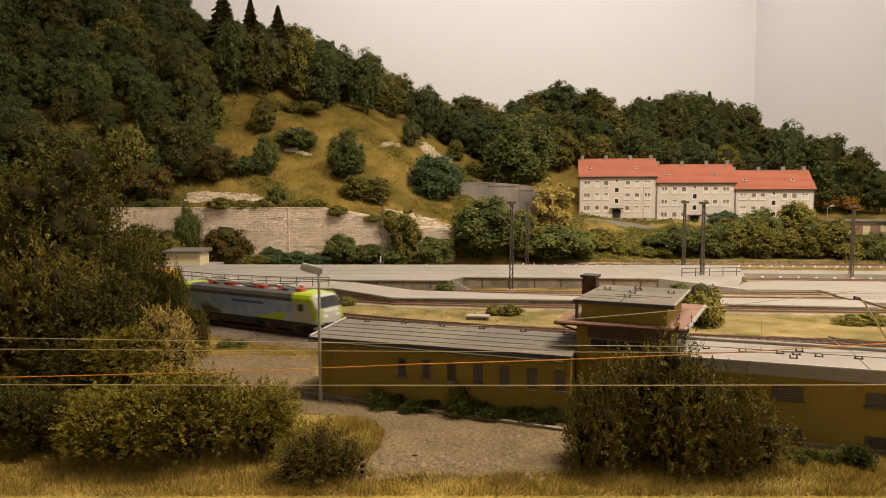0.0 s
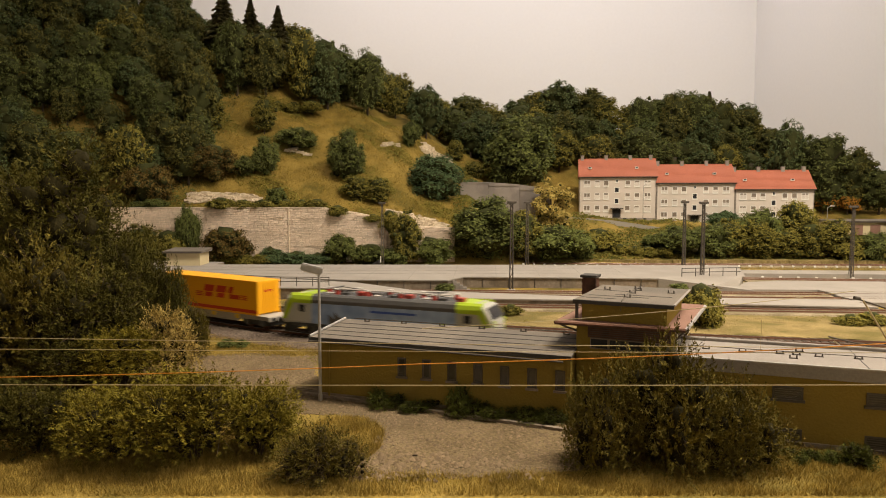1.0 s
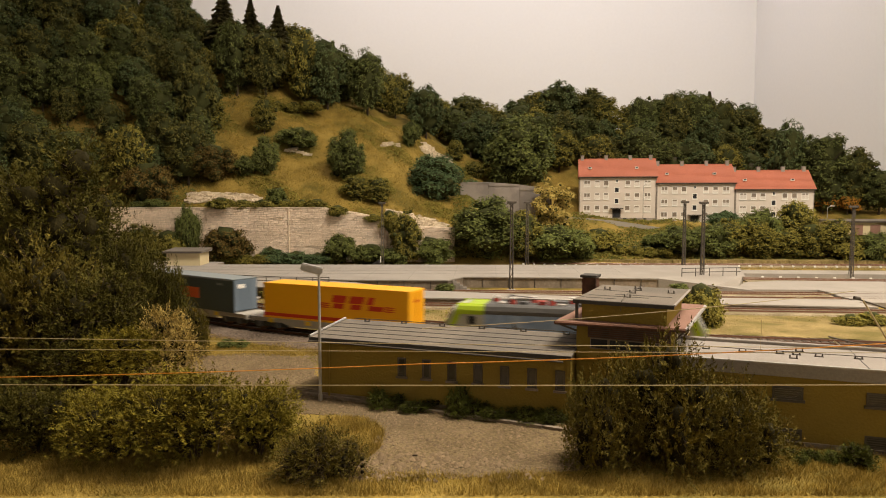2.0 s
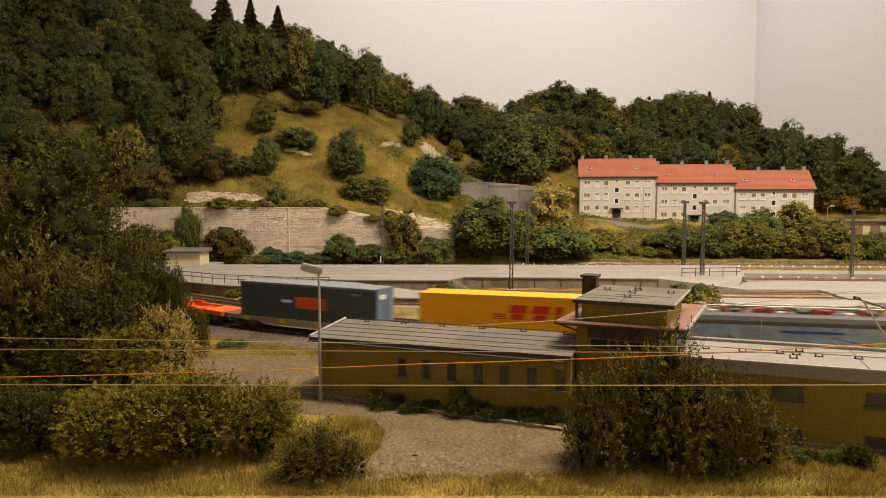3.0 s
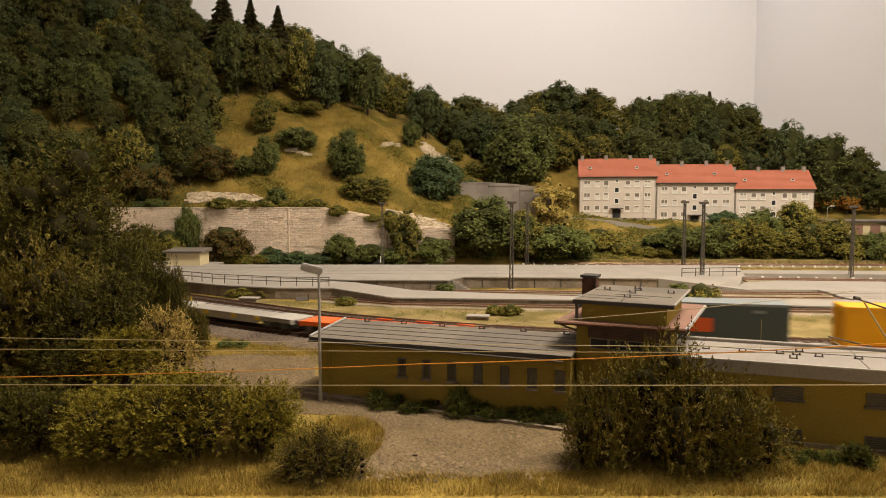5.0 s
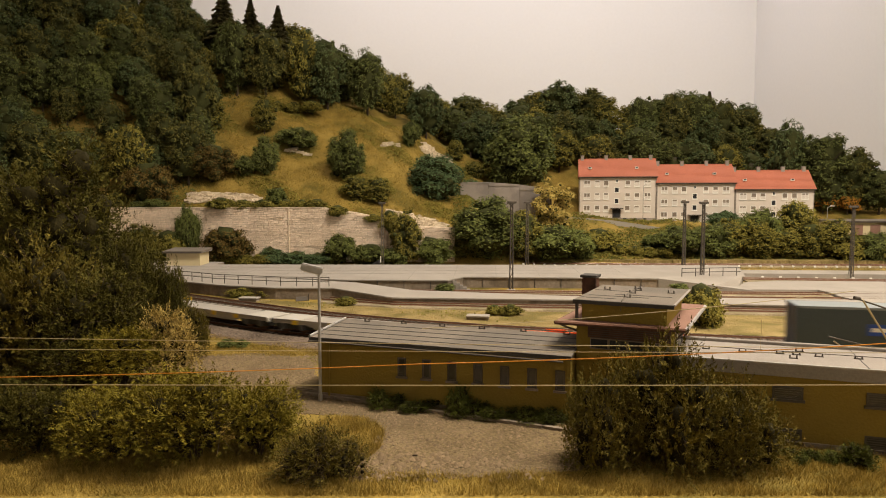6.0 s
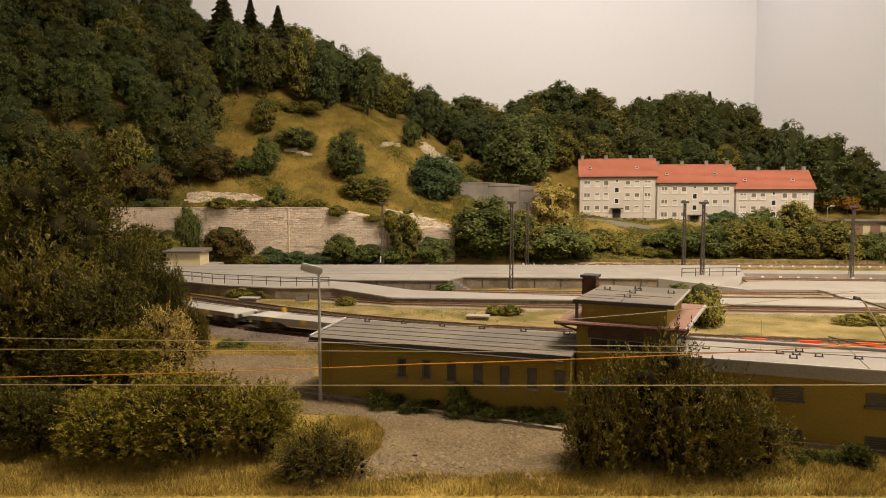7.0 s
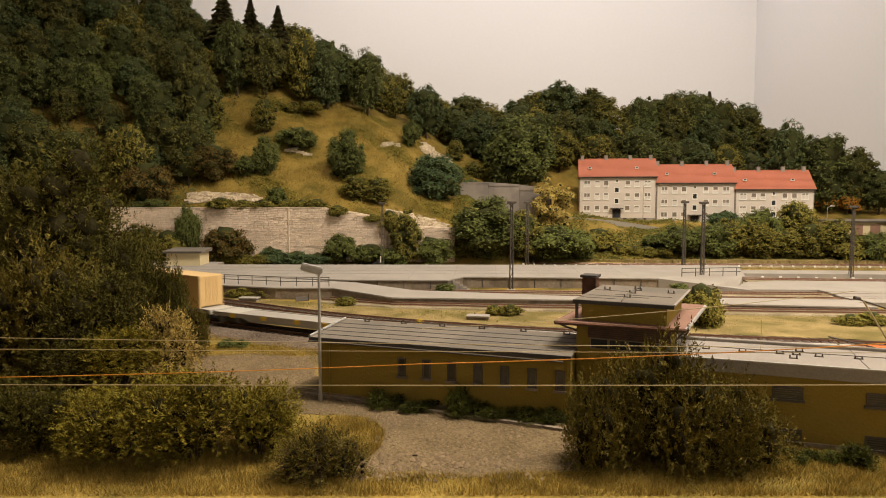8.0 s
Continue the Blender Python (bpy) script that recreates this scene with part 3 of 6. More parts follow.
def rubble(name, x0, x1, y, z, h, seed, label, n=60):
    rnd = random.Random(seed)
    bm = B()
    for _ in range(n):
        u = rnd.random()
        x = x0 + (x1 - x0) * u
        s = rnd.uniform(0.25, 0.7)
        dz = rnd.random() * h
        m = Matrix.LocRotScale((x, y + dz * 0.8, hz(x, y + dz * 0.8) + 0.1), Euler((rnd.uniform(-0.25, 0.25), rnd.uniform(-0.15, 0.15), rnd.uniform(-0.5, 0.5))), (s * 2.6, s * 1.2, s * 0.75))
        vs = [bm.verts.new(m @ Vector((a + rnd.uniform(-0.2, 0.2), b + rnd.uniform(-0.2, 0.2), c + rnd.uniform(-0.25, 0.25)))) for c in (-0.5, 0.5) for a, b in ((-0.5, -0.5), (0.5, -0.5), (0.5, 0.5), (-0.5, 0.5))]
        for f in ((3, 2, 1, 0), (4, 5, 6, 7), (0, 1, 5, 4), (1, 2, 6, 5), (2, 3, 7, 6), (3, 0, 4, 7)):
            bm.faces.new([vs[i] for i in f])
    return tagged(part(name, bm, M["rock"]), label, "rock", kind="stuff")


rubble("rock_ledge", -45, -33, 123.0, 10, 2.6, 3, "pale broken limestone ledge on the bank", 240)
rubble("rock_ledge", -10, 0.5, 121.6, 8, 3.5, 4, "pale broken limestone ledge beside the wall", 260)
rubble("rock_scar", -4.3, 1.4, 149.6, 20, 4.6, 6, "pale bare rock scar in the meadow", 260)
rubble("rock_scar", -13, -9, 144.5, 20, 1.2, 8, "pale stones in the meadow", 16)
rubble("rock_scar", -30, -26, 136.5, 20, 0.8, 9, "pale stones in the meadow", 12)

# ---- signal box with its flat-roofed wings ----


def window_in(parent, x, z, w, h, y, pane, frame_m, sill_m=None, depth=0.12, mullion=False, t=0.09):
    """A window standing in a wall whose face is at y and looks to -y."""
    bm = B()
    for a in ((x - w / 2, x - w / 2 + t, z, z + h), (x + w / 2 - t, x + w / 2, z, z + h), (x - w / 2 + t, x + w / 2 - t, z, z + t), (x - w / 2 + t, x + w / 2 - t, z + h - t, z + h)):
        box(bm, a[0], a[1], y - 0.05, y + depth, a[2], a[3])
    if mullion:
        box(bm, x - t / 2, x + t / 2, y - 0.03, y + depth, z + t, z + h - t)
    fr = part("window", bm, frame_m, parent)
    part("pane", box(B(), x - w / 2 + t, x + w / 2 - t, y - 0.015, y + 0.04, z + t, z + h - t), pane, fr)
    if sill_m:
        part("sill", box(B(), x - w / 2 - 0.08, x + w / 2 + 0.08, y - 0.14, y + 0.02, z - 0.12, z), sill_m, fr)
    return fr


def clip(parent, x, y, z):
    """A small roof holder for the lightning wire."""
    bm = B()
    box(bm, x - 0.2, x + 0.2, y - 0.07, y + 0.07, z, z + 0.04)
    box(bm, x - 0.18, x - 0.12, y - 0.04, y + 0.04, z + 0.04, z + 0.17)
    box(bm, x + 0.12, x + 0.18, y - 0.04, y + 0.04, z + 0.04, z + 0.17)
    part("roof_clip", bm, M["mast"], parent)


def signal_box():
    t = thing("signal_box", -7.25, 40.9, -0.8, -19.4, "long ochre rendered wing with grey felt roof and small windows", "signal box")
    # long wing
    part("long_wing", box(B(), 0, 14.8, 0, 3.8, 0, 3.5, 0.02), M["ochre"], t)
    part("plinth", box(B(), -0.06, 14.8, -0.07, 3.86, 0, 0.3), M["edge"], t)
    bm = B()
    sweep(bm, [(-0.5, 3.55), (4.1, 3.9), (4.1, 4.02), (-0.5, 3.70)], -0.5, 14.9)
    roof = part("roof", bm, M["tar"], t, "grey felt roof with dark lapped seams")
    zr = lambda y: 3.70 + (y + 0.5) * 0.32 / 4.6
    for y in (0.3, 1.2, 2.1, 3.0):
        bm = B()
        sweep(bm, [(y - 0.03, zr(y) - 0.01), (y + 0.03, zr(y) - 0.01), (y + 0.03, zr(y) + 0.025), (y - 0.03, zr(y) + 0.025)], -0.48, 14.85)
        part("felt_seam", bm, M["seam"], roof)
    for x in (-0.5, ):
        bm = B()
        for a, b in ((-0.5, 1.0), (1.08, 2.5), (2.58, 4.1)):
            rod(bm, (x, a, zr(a) + 0.06), (x, b, zr(b) + 0.06), 0.08, 6)
        part("verge_trim", bm, M["metalgrey"], roof)
    part("fascia", box(B(), -0.5, 14.9, -0.56, -0.5, 3.5, 3.72), M["seam"], t)
    part("gutter", rod(B(), (-0.5, -0.64, 3.5), (14.5, -0.64, 3.42), 0.06, 6), M["mast"], t)
    part("downpipe", rod(B(), (0.55, -0.1, 0.05), (0.55, -0.1, 3.5), 0.06, 6), M["ochre"], t)
    for i in range(6):
        clip(roof, 1.2 + i * 2.55, 3.8, zr(3.8))
    part("lightning_wire", rod(B(), (0.3, 3.8, zr(3.8) + 0.16), (14.6, 3.8, zr(3.8) + 0.16), 0.025, 5), M["mast"], roof)
    for i in range(7):
        x = 5.2 + i * 1.51
        window_in(t, x, 1.72, 0.52, 1.08, 0.0, M["glass"], M["mast"], M["edge"])
    return t


def signal_tower():
    t = thing("signal_tower", 7.09, 37.24, -0.8, -25.7, "ochre signal tower with flat felt roof and reddish canopy", "signal tower")
    W, D = 5.13, 6.86
    part("tower_base", box(B(), 0.1, W + 0.1, 0.15, D, 0, 5.2, 0.02), M["ochre"], t)
    part("tower_cab", box(B(), 0.32, W - 0.35, 0.35, D - 0.5, 5.3, 6.3, 0.02), M["ochre"], t)
    can = part("canopy", slab(B(), [(-0.85, -0.6), (W + 0.62, -0.05), (W + 0.75, 8.8), (-0.7, 8.8)], 5.12, 5.3), M["redroof"], t, "reddish weathered canopy round the tower")
    for a, b in (((-0.85, -0.6), (W + 0.62, -0.05)), ((W + 0.62, -0.05), (W + 0.75, 8.8)), ((-0.85, -0.6), (-0.7, 8.8))):
        # right edge paler than the others: light from that side put into colour
        part("canopy_edge", rod(B(), (a[0], a[1], 5.2), (b[0], b[1], 5.2), 0.11, 6), M["brickdark"] if a[0] < W else M["metalgrey"], can)
    part("canopy_strut", rod(B(), (0.1, 0.2, 4.7), (-0.65, -0.4, 5.1), 0.06, 6), M["mast"], can)
    part("canopy_strut", rod(B(), (W + 0.1, 0.3, 4.6), (W + 0.5, 0.05, 5.1), 0.06, 6), M["mast"], can)
    rf = part("tower_roof", slab(B(), [(-0.02, 0), (W, 0), (W, D), (-0.02, D)], 6.3, 6.45), M["tar"], t, "flat grey felt tower roof")
    part("roof_trim", box(B(), -0.06, W + 0.04, -0.08, -0.003, 6.24, 6.44), M["seam"], rf)
    part("roof_trim", rod(B(), (W + 0.03, 0, 6.42), (W + 0.03, D, 6.42), 0.07, 6), M["palegravel"], rf)
    for x, y in ((0.75, 4.7), (2.3, 5.9), (2.5, 5.0), (2.4, 3.7), (2.45, 1.9), (4.4, 4.6)):
        clip(rf, x, y, 6.45)
    part("lightning_wire", tube(B(), [(2.6, 6.5, 6.6), (2.45, 4.5, 6.62), (2.42, 2, 6.62), (2.5, 0.1, 6.5), (2.5, -0.1, 6.0)], 0.016, 5), M["mast"], rf)
    for k, (xa, xb, y) in enumerate(((0.1, 2.2, 4.3), (1.6, 4.7, 2.8), (0.3, 3.6, 2.0), (0.1, 2.0, 1.0))):
        part("felt_seam", box(B(), xa, xb, y - 0.03, y + 0.03, 6.44, 6.468), M["seam"], rf)
    part("downpipe", rod(B(), (0.12, 0.1, 5.3), (0.12, 0.1, 6.3), 0.1, 6), M["mast"], t)
    # slatted band and windows under the canopy; its shade is in the band's dark colours
    band = part("slatted_band", box(B(), 0.75, W - 0.1, 0.06, 0.15, 4.42, 5.15), M["mast"], t)
    for k in range(6):
        part("slat", box(B(), 0.75, W - 0.1, 0.03, 0.06, 4.46 + k * 0.11, 4.52 + k * 0.11), M["brickdark"], band)
    for i in range(4):
        window_in(t, 1.35 + i * 1.0, 3.82, 0.98, 0.58, 0.15, M["dark"], M["edge"], t=0.05)
    part("side_glazing", box(B(), W + 0.1, W + 0.16, 0.5, D - 0.6, 4.0, 5.1), M["white"], t)
    for k in range(4):
        part("side_pane", box(B(), W + 0.16, W + 0.19, 0.7 + k * 1.4, 1.85 + k * 1.4, 4.1, 5.0), M["glass"], t)
    ch = part("chimney", box(B(), -1.0, -0.2, 5.6, 6.5, 3.9, 7.0), M["brickdark"], t, "dark sooty brick chimney")
    part("chimney_cap", box(B(), -1.12, -0.08, 5.47, 6.63, 7.0, 7.16, 0.03), M["seam"], ch)
    for k in range(6):
        part("brick_course", box(B(), -1.03, -0.17, 5.57, 6.53, 5.0 + k * 0.33, 5.24 + k * 0.33), M["brickdark"], ch)
    return t


signal_tower()
signal_box()


def right_wing():
    t = thing("depot_wing", 12.0, 34.2, -0.8, -19.4, "ochre flat-roofed annex with pale felt roof and vents", "building")
    part("wall", box(B(), -1.0, 25, 0.25, 4.4, 0, 3.5), M["ochre"], t)
    part("fascia", box(B(), -1.2, 25.2, -0.05, 4.65, 3.38, 3.97, 0.02), M["palegravel"], t, "pale grey concrete roof fascia")
    roof = part("roof", box(B(), -1.15, 25.15, 0.0, 4.6, 3.972, 4.02), M["palegravel"], t)
    part("roof_edge", box(B(), -1.22, 25.2, -0.09, 0.02, 3.96, 4.05, 0.02), M["metalgrey"], roof)
    part("roof_edge", box(B(), -1.22, 25.2, 4.35, 4.65, 3.99, 4.2, 0.05), M["palegravel"], roof)
    part("plinth", box(B(), 0.05, 25.1, 0.16, 4.5, 0, 0.22), M["concrete"], t)
    for i in range(11):
        clip(roof, 1.1 + i * 1.75, 2.2 - 0.1 * (i % 2), 4.02)
    part("lightning_wire", rod(B(), (0.2, 2.15, 4.17), (23, 2.15, 4.17), 0.022, 5), M["mast"], roof)
    for k in range(3):
        clip(roof, 5.1 + 0.25 * k, 1.3 + k * 0.9, 4.02)
    for x in (8.1, 14.0, 20.0):
        part("felt_seam", box(B(), x, x + 0.04, 0.1, 4.3, 4.02, 4.035), M["seam"], roof)
    for x in (4.77, 8.75, 12.7, 16.7, 20.7):
        for z in (0.2, 2.25):
            w = window_in(t, x, z, 1.35, 0.62, 0.25, M["glass"], M["mast"], M["mast"])
            for k in range(4):
                part("louvre", box(B(), x - 0.56, x + 0.56, 0.2, 0.235, z + 0.12 + k * 0.11, z + 0.16 + k * 0.11), M["mast"], w)
    return t


right_wing()


def kerb():
    t = thing("kerb", 0, 0, 0, label="low weathered concrete kerb along the building", category="kerb", kind="structure")
    (x0, y0), (x1, y1) = (-8.7, 41.4), (7.4, 34.0)
    n = 14
    for i in range(n):
        a, b = i / n, (i + 0.97) / n
        p, q = (x0 + (x1 - x0) * a, y0 + (y1 - y0) * a), (x0 + (x1 - x0) * b, y0 + (y1 - y0) * b)
        part("kerb_stone", slab(B(), [p, q, (q[0] + 0.1, q[1] + 0.25), (p[0] + 0.1, p[1] + 0.25)], -0.9, -0.62), M["edge"], t)
    tagged(part("footpath", slab(B(), [(-8.9, 43.2), (-8.6, 41.6), (7.4, 34.2), (8.4, 36), (-6.6, 42)], -0.95, -0.68), M["gravel"]), "dusty gravel strip beside the wall", "path", kind="structure")
    s = thing("end_step", -8.2, 42.0, -0.8, -19.4, "worn concrete landing step at the building end", "step")
    part("step_slab", box(B(), -0.9, 1.0, -0.5, 2.4, 0, 0.28, 0.03), M["edge"], s)
    part("step_top", box(B(), -0.88, 0.98, -0.48, 2.38, 0.283, 0.33), M["gravel"], s)


kerb()

# ---- apartment buildings ----


def apartment(x, y, z, w, label):
    t = thing("apartment_building", x, y, z, -10, label, "apartment building", "row of apartment buildings")
    H, D = 9.3, 10.0
    part("wall", box(B(), 0, w, 0, D, -2.5, H, 0.02), M["render"], t)
    part("plinth", box(B(), -0.04, w + 0.04, -0.06, D, -2.5, 0.45), M["retain"], t)
    bm = B()
    sweep(bm, [(-0.55, H), (-0.55, H + 0.18), (D / 2, H + 4.25), (D + 0.55, H + 0.18), (D + 0.55, H)], -0.25, w + 0.25)
    roof = part("roof", bm, M["tiles"], t, "bright red tiled roof")
    sl = math.hypot(D / 2 + 0.55, 4.07)
    n = 16
    for k in range(n):  # tile courses
        f0, f1 = k / n, (k + 1) / n
        y0, z0 = -0.55 + (D / 2 + 0.55) * f0, H + 0.18 + 4.07 * f0
        y1, z1 = -0.55 + (D / 2 + 0.55) * f1, H + 0.18 + 4.07 * f1
        bm = B()
        sweep(bm, [(y0 - 0.04, z0 + 0.02), (y0 - 0.04, z0 + 0.08), (y1, z1 + 0.03), (y1, z1)], -0.25, w + 0.25)
        part("tile_course", bm, M["tiles"], roof)
    part("ridge", rod(B(), (-0.25, D / 2, H + 4.27), (w + 0.25, D / 2, H + 4.27), 0.14, 6), M["tiles"], roof)
    part("gutter", rod(B(), (-0.2, -0.62, H + 0.08), (w + 0.2, -0.62, H + 0.08), 0.1, 6), M["mast"], t)
    # dark strip painted in for the shade under the eaves
    part("eaves_shadow_board", box(B(), -0.2, w + 0.2, -0.5, -0.02, H - 0.06, H + 0.02), M["brickdark"], t)
    for px_ in (0.1, w - 0.1):
        part("downpipe", rod(B(), (px_, -0.1, 0.3), (px_, -0.1, H), 0.06, 6), M["retain"], t)
    for f in (0.04, 0.36, 0.68, 0.95):
        x0 = w * f
        c = part("chimney", box(B(), x0 - 0.35, x0 + 0.35, D / 2 - 0.4, D / 2 + 0.4, H + 3.6, H + 5.0, 0.03), M["retain"], roof)
        part("cap", box(B(), x0 - 0.42, x0 + 0.42, D / 2 - 0.48, D / 2 + 0.48, H + 5.0, H + 5.12), M["palegravel"], c)
    for f in (0.14, 0.75):
        x0, y0, z0 = w * f, 1.7, H + 2.15
        d = part("roof_hatch", box(B(), x0 - 0.35, x0 + 0.35, y0 - 0.35, y0 + 0.5, z0 - 0.2, z0 + 0.25), M["white"], roof)
        part("pane", box(B(), x0 - 0.24, x0 + 0.24, y0 - 0.37, y0 - 0.3, z0 - 0.06, z0 + 0.18), M["dark"], d)
    rc = random.Random(int(x * 10))
    cols = [(0.10, 1.15), (0.235, 0.85), (0.35, 0.85), (0.63, 0.85), (0.75, 0.85), (0.885, 1.15)]
    for row in range(3):
        for f, ww in cols:
            x0, z0, full = w * f, 1.75 + row * 2.75, ww + 0.3
            wn = window_in(t, x0, z0, full, 1.45, 0.0, M["roompane"], M["white"], M["white"], mullion=full > 1.3, t=0.12)
            drop = rc.choice((0.3, 0.45, 0.45, 0.6, 0.9))
            part("net_curtain", box(B(), x0 - full / 2 + 0.13, x0 + full / 2 - 0.13, -0.03, -0.017, z0 + 0.12, z0 + 0.12 + drop), M["curtain"], wn)
    xs = w * 0.49
    for z0, ww, hh in ((3.5, 0.95, 1.15), (5.95, 0.95, 1.15), (8.15, 0.5, 0.7)):
        window_in(t, xs, z0, ww + 0.1, hh + 0.1, 0.0, M["dark"], M["white"], M["white"], t=0.14)
    d = part("door", box(B(), xs - 0.75, xs + 0.75, -0.04, 0.1, -0.2, 2.35), M["dark"], t, "dark recessed entrance door")
    part("door_frame", box(B(), xs - 0.95, xs - 0.75, -0.1, 0.1, -0.2, 2.4), M["retain"], d)
    part("door_frame", box(B(), xs + 0.75, xs + 0.95, -0.1, 0.1, -0.2, 2.4), M["retain"], d)
    part("door_canopy", box(B(), xs - 1.4, xs + 1.4, -1.1, 0.02, 2.42, 2.62, 0.02), M["mast"], d)
    for dx in (-1.8, 1.8, -4, 4, -6, 6):
        part("cellar_window", box(B(), xs + dx - 0.35, xs + dx + 0.35, -0.09, 0.0, 0.08, 0.38), M["dark"], t)
    bm = B()
    xa = w * 0.27
    rod(bm, (xa, D / 2, H + 4.2), (xa, D / 2, H + 6.0), 0.035, 5)
    for k in range(4):
        rod(bm, (xa - 0.5, D / 2 + 0.0, H + 5.2 + 0.22 * k), (xa + 0.5, D / 2, H + 5.2 + 0.22 * k), 0.025, 5)
    part("antenna", bm, M["mast"], roof)
    return t


apartment(30.3, 155.0, 6.2, 16.5, "pale three-storey apartment house with red roof, highest of the row")
apartment(46.6, 152.1, 4.8, 16.2, "pale three-storey apartment house with red roof, middle of the row")
apartment(62.6, 149.3, 3.4, 15.7, "pale three-storey apartment house with red roof, lowest of the row")

edge = thing("garden_path", 0, 0, 0, 0, "pale sloping garden path edge below the houses", "path", kind="structure")
PATH = ((24.6, 140.4, 6.9), (30, 140.3, 6.5), (34.7, 140.0, 6.1), (39.5, 139.6, 5.4), (43.9, 139.2, 4.7))
for (xa, ya, za), (xb, yb, zb) in zip(PATH, PATH[1:]):
    part("path_slab", slab(B(), [(xa, ya), (xb, yb), (xb, yb + 1.0), (xa, ya + 1.0)], za - 2.5, [za + 0.35, zb + 0.35, zb + 0.35, za + 0.35]), M["concrete"], edge)


def small_building(name, x, y, z, w, d, h, wall_m, roof_m, label, rz=0, doors=0):
    t = thing(name, x, y, z, rz, label, "hut")
    part("wall", box(B(), 0, w, 0, d, 0, h, 0.03), wall_m, t)
    part("roof", slab(B(), [(-0.4, -0.5), (w + 0.4, -0.5), (w + 0.4, d + 0.4), (-0.4, d + 0.4)], h, [h + 0.25, h + 0.25, h + 0.5, h + 0.5]), roof_m, t)
    part("fascia", box(B(), -0.42, w + 0.42, -0.56, -0.5, h - 0.05, h + 0.22), M["mast"], t)
    for i in range(doors):
        x0 = (i + 0.5) * w / doors
        part("garage_door", box(B(), x0 - 1.0, x0 + 1.0, -0.06, 0.05, 0, h - 0.5), M["redroof"], t)
    return t


small_building("platform_hut", -41.2, 103.2, 0.95, 5.0, 4.0, 1.95, M["cream"], M["tar"], "cream flat-roofed hut on the platform")
small_building("garage_row", 77.4, 138.5, 3.7, 14, 5, 2.5, M["cream"], M["tar"], "low pale garage row with brown doors", doors=4)

# ---- lamps, masts, small yard things ----


def lamp_post():
    t = thing("street_lamp", -7.2, 40.1, -0.8, 0, "tall grey steel lamp with an angled rectangular head", "street lamp")
    part("pole", rod(B(), (0, 0, 0), (0, 0, 7.6), 0.1, 10, 0.075), M["metalgrey"], t)
    part("base_collar", rod(B(), (0, 0, 0), (0, 0, 0.4), 0.125, 10), M["metalgrey"], t)
    part("arm", rod(B(), (0.12, 0, 7.55), (-0.3, 0, 7.7), 0.08, 8), M["metalgrey"], t)
    bm = B()
    slab(bm, [(-0.62, -0.22), (0.62, -0.22), (0.62, 0.22), (-0.62, 0.22)], 0, 0.42)
    bmesh.ops.bevel(bm, geom=bm.edges[:], offset=0.05, segments=2, affect="EDGES")
    h = part("lamp_head", bm, M["metalgrey"], t, m=at(-0.45, 0, 7.6, 0, 0, 14))
    part("lens", box(B(), -0.5, 0.45, -0.17, 0.17, -0.05, 0.0), M["white"], h)


lamp_post()


def garden_lamp(x, y, z, h):
    t = thing("street_lamp", x, y, z, 0, "slender grey street lamp on the bank by the houses", "street lamp", "garden lamps")
    part("pole", rod(B(), (0, 0, -0.4), (0, 0, h), 0.07, 8, 0.05), M["metalgrey"], t)
    part("arm", rod(B(), (0, 0, h), (0.7, 0, h + 0.35), 0.05, 6), M["metalgrey"], t)
    part("lamp_head", box(B(), 0.5, 1.3, -0.15, 0.15, h + 0.3, h + 0.45, 0.04), M["white"], t)


garden_lamp(41.8, 145.5, hz(41.8, 145.5), 7.6)
garden_lamp(77.3, 140.0, hz(77.3, 140.0), 5.6)


def yard_mast(x, y, top, label):
    t = thing("floodlight_mast", x, y, -0.3, 0, label, "mast", "yard lighting masts")
    h, w = top + 0.3, 0.2
    for sx, sy in ((-1, -1), (1, -1), (1, 1), (-1, 1)):
        part("leg", rod(B(), (sx * w, sy * w, 0), (sx * w * 0.6, sy * w * 0.6, h), 0.062, 5), M["mast"], t)
    bm = B()
    n = 14
    for k in range(n):
        a, b = k / n, (k + 1) / n
        wa, wb = w * (1 - 0.4 * a), w * (1 - 0.4 * b)
        s_ = 1 if k % 2 else -1
        rod(bm, (s_ * wa, -wa, h * a), (-s_ * wb, -wb, h * b), 0.034, 4)
        rod(bm, (s_ * wa, wa, h * a), (-s_ * wb, wb, h * b), 0.034, 4)
    part("lattice", bm, M["mast"], t)
    part("footing", box(B(), -0.5, 0.5, -0.5, 0.5, -0.3, 0.15, 0.03), M["concrete"], t)
    hd = part("lamp_head", box(B(), -0.55, 0.55, -0.35, 0.35, h, h + 0.28, 0.05), M["mast"], t)
    part("lens", box(B(), -0.4, 0.4, -0.25, 0.25, h - 0.05, h), M["palegravel"], hd)


for x, y, top in ((8.4, 85.0, 10.4), (13.3, 109.9, 10.2), (36.4, 104.8, 10.3), (34.0, 90.8, 10.3), (57.4, 97.3, 9.7), (-9.8, 112.0, 10.1)):
    yard_mast(x, y, top, "slender dark lattice floodlight mast in the yard")


def buffer_stop(x, y, rz):
    t = thing("buffer_stop", x, y, -0.2, rz, "dark steel buffer stop with a white marker board", "buffer stop")
    for s_ in (-0.75, 0.75):
        part("frame_side", slab(B(), [(-1.6, s_ - 0.12), (0.4, s_ - 0.12), (0.4, s_ + 0.12), (-1.6, s_ + 0.12)], 0, [0.2, 1.3, 1.3, 0.2]), M["locodark"], t)
    part("beam", box(B(), 0.2, 0.55, -1.2, 1.2, 0.8, 1.25, 0.04), M["locodark"], t)
    part("marker_board", box(B(), 0.56, 0.62, -0.5, 0.5, 0.95, 1.9), M["white"], t)


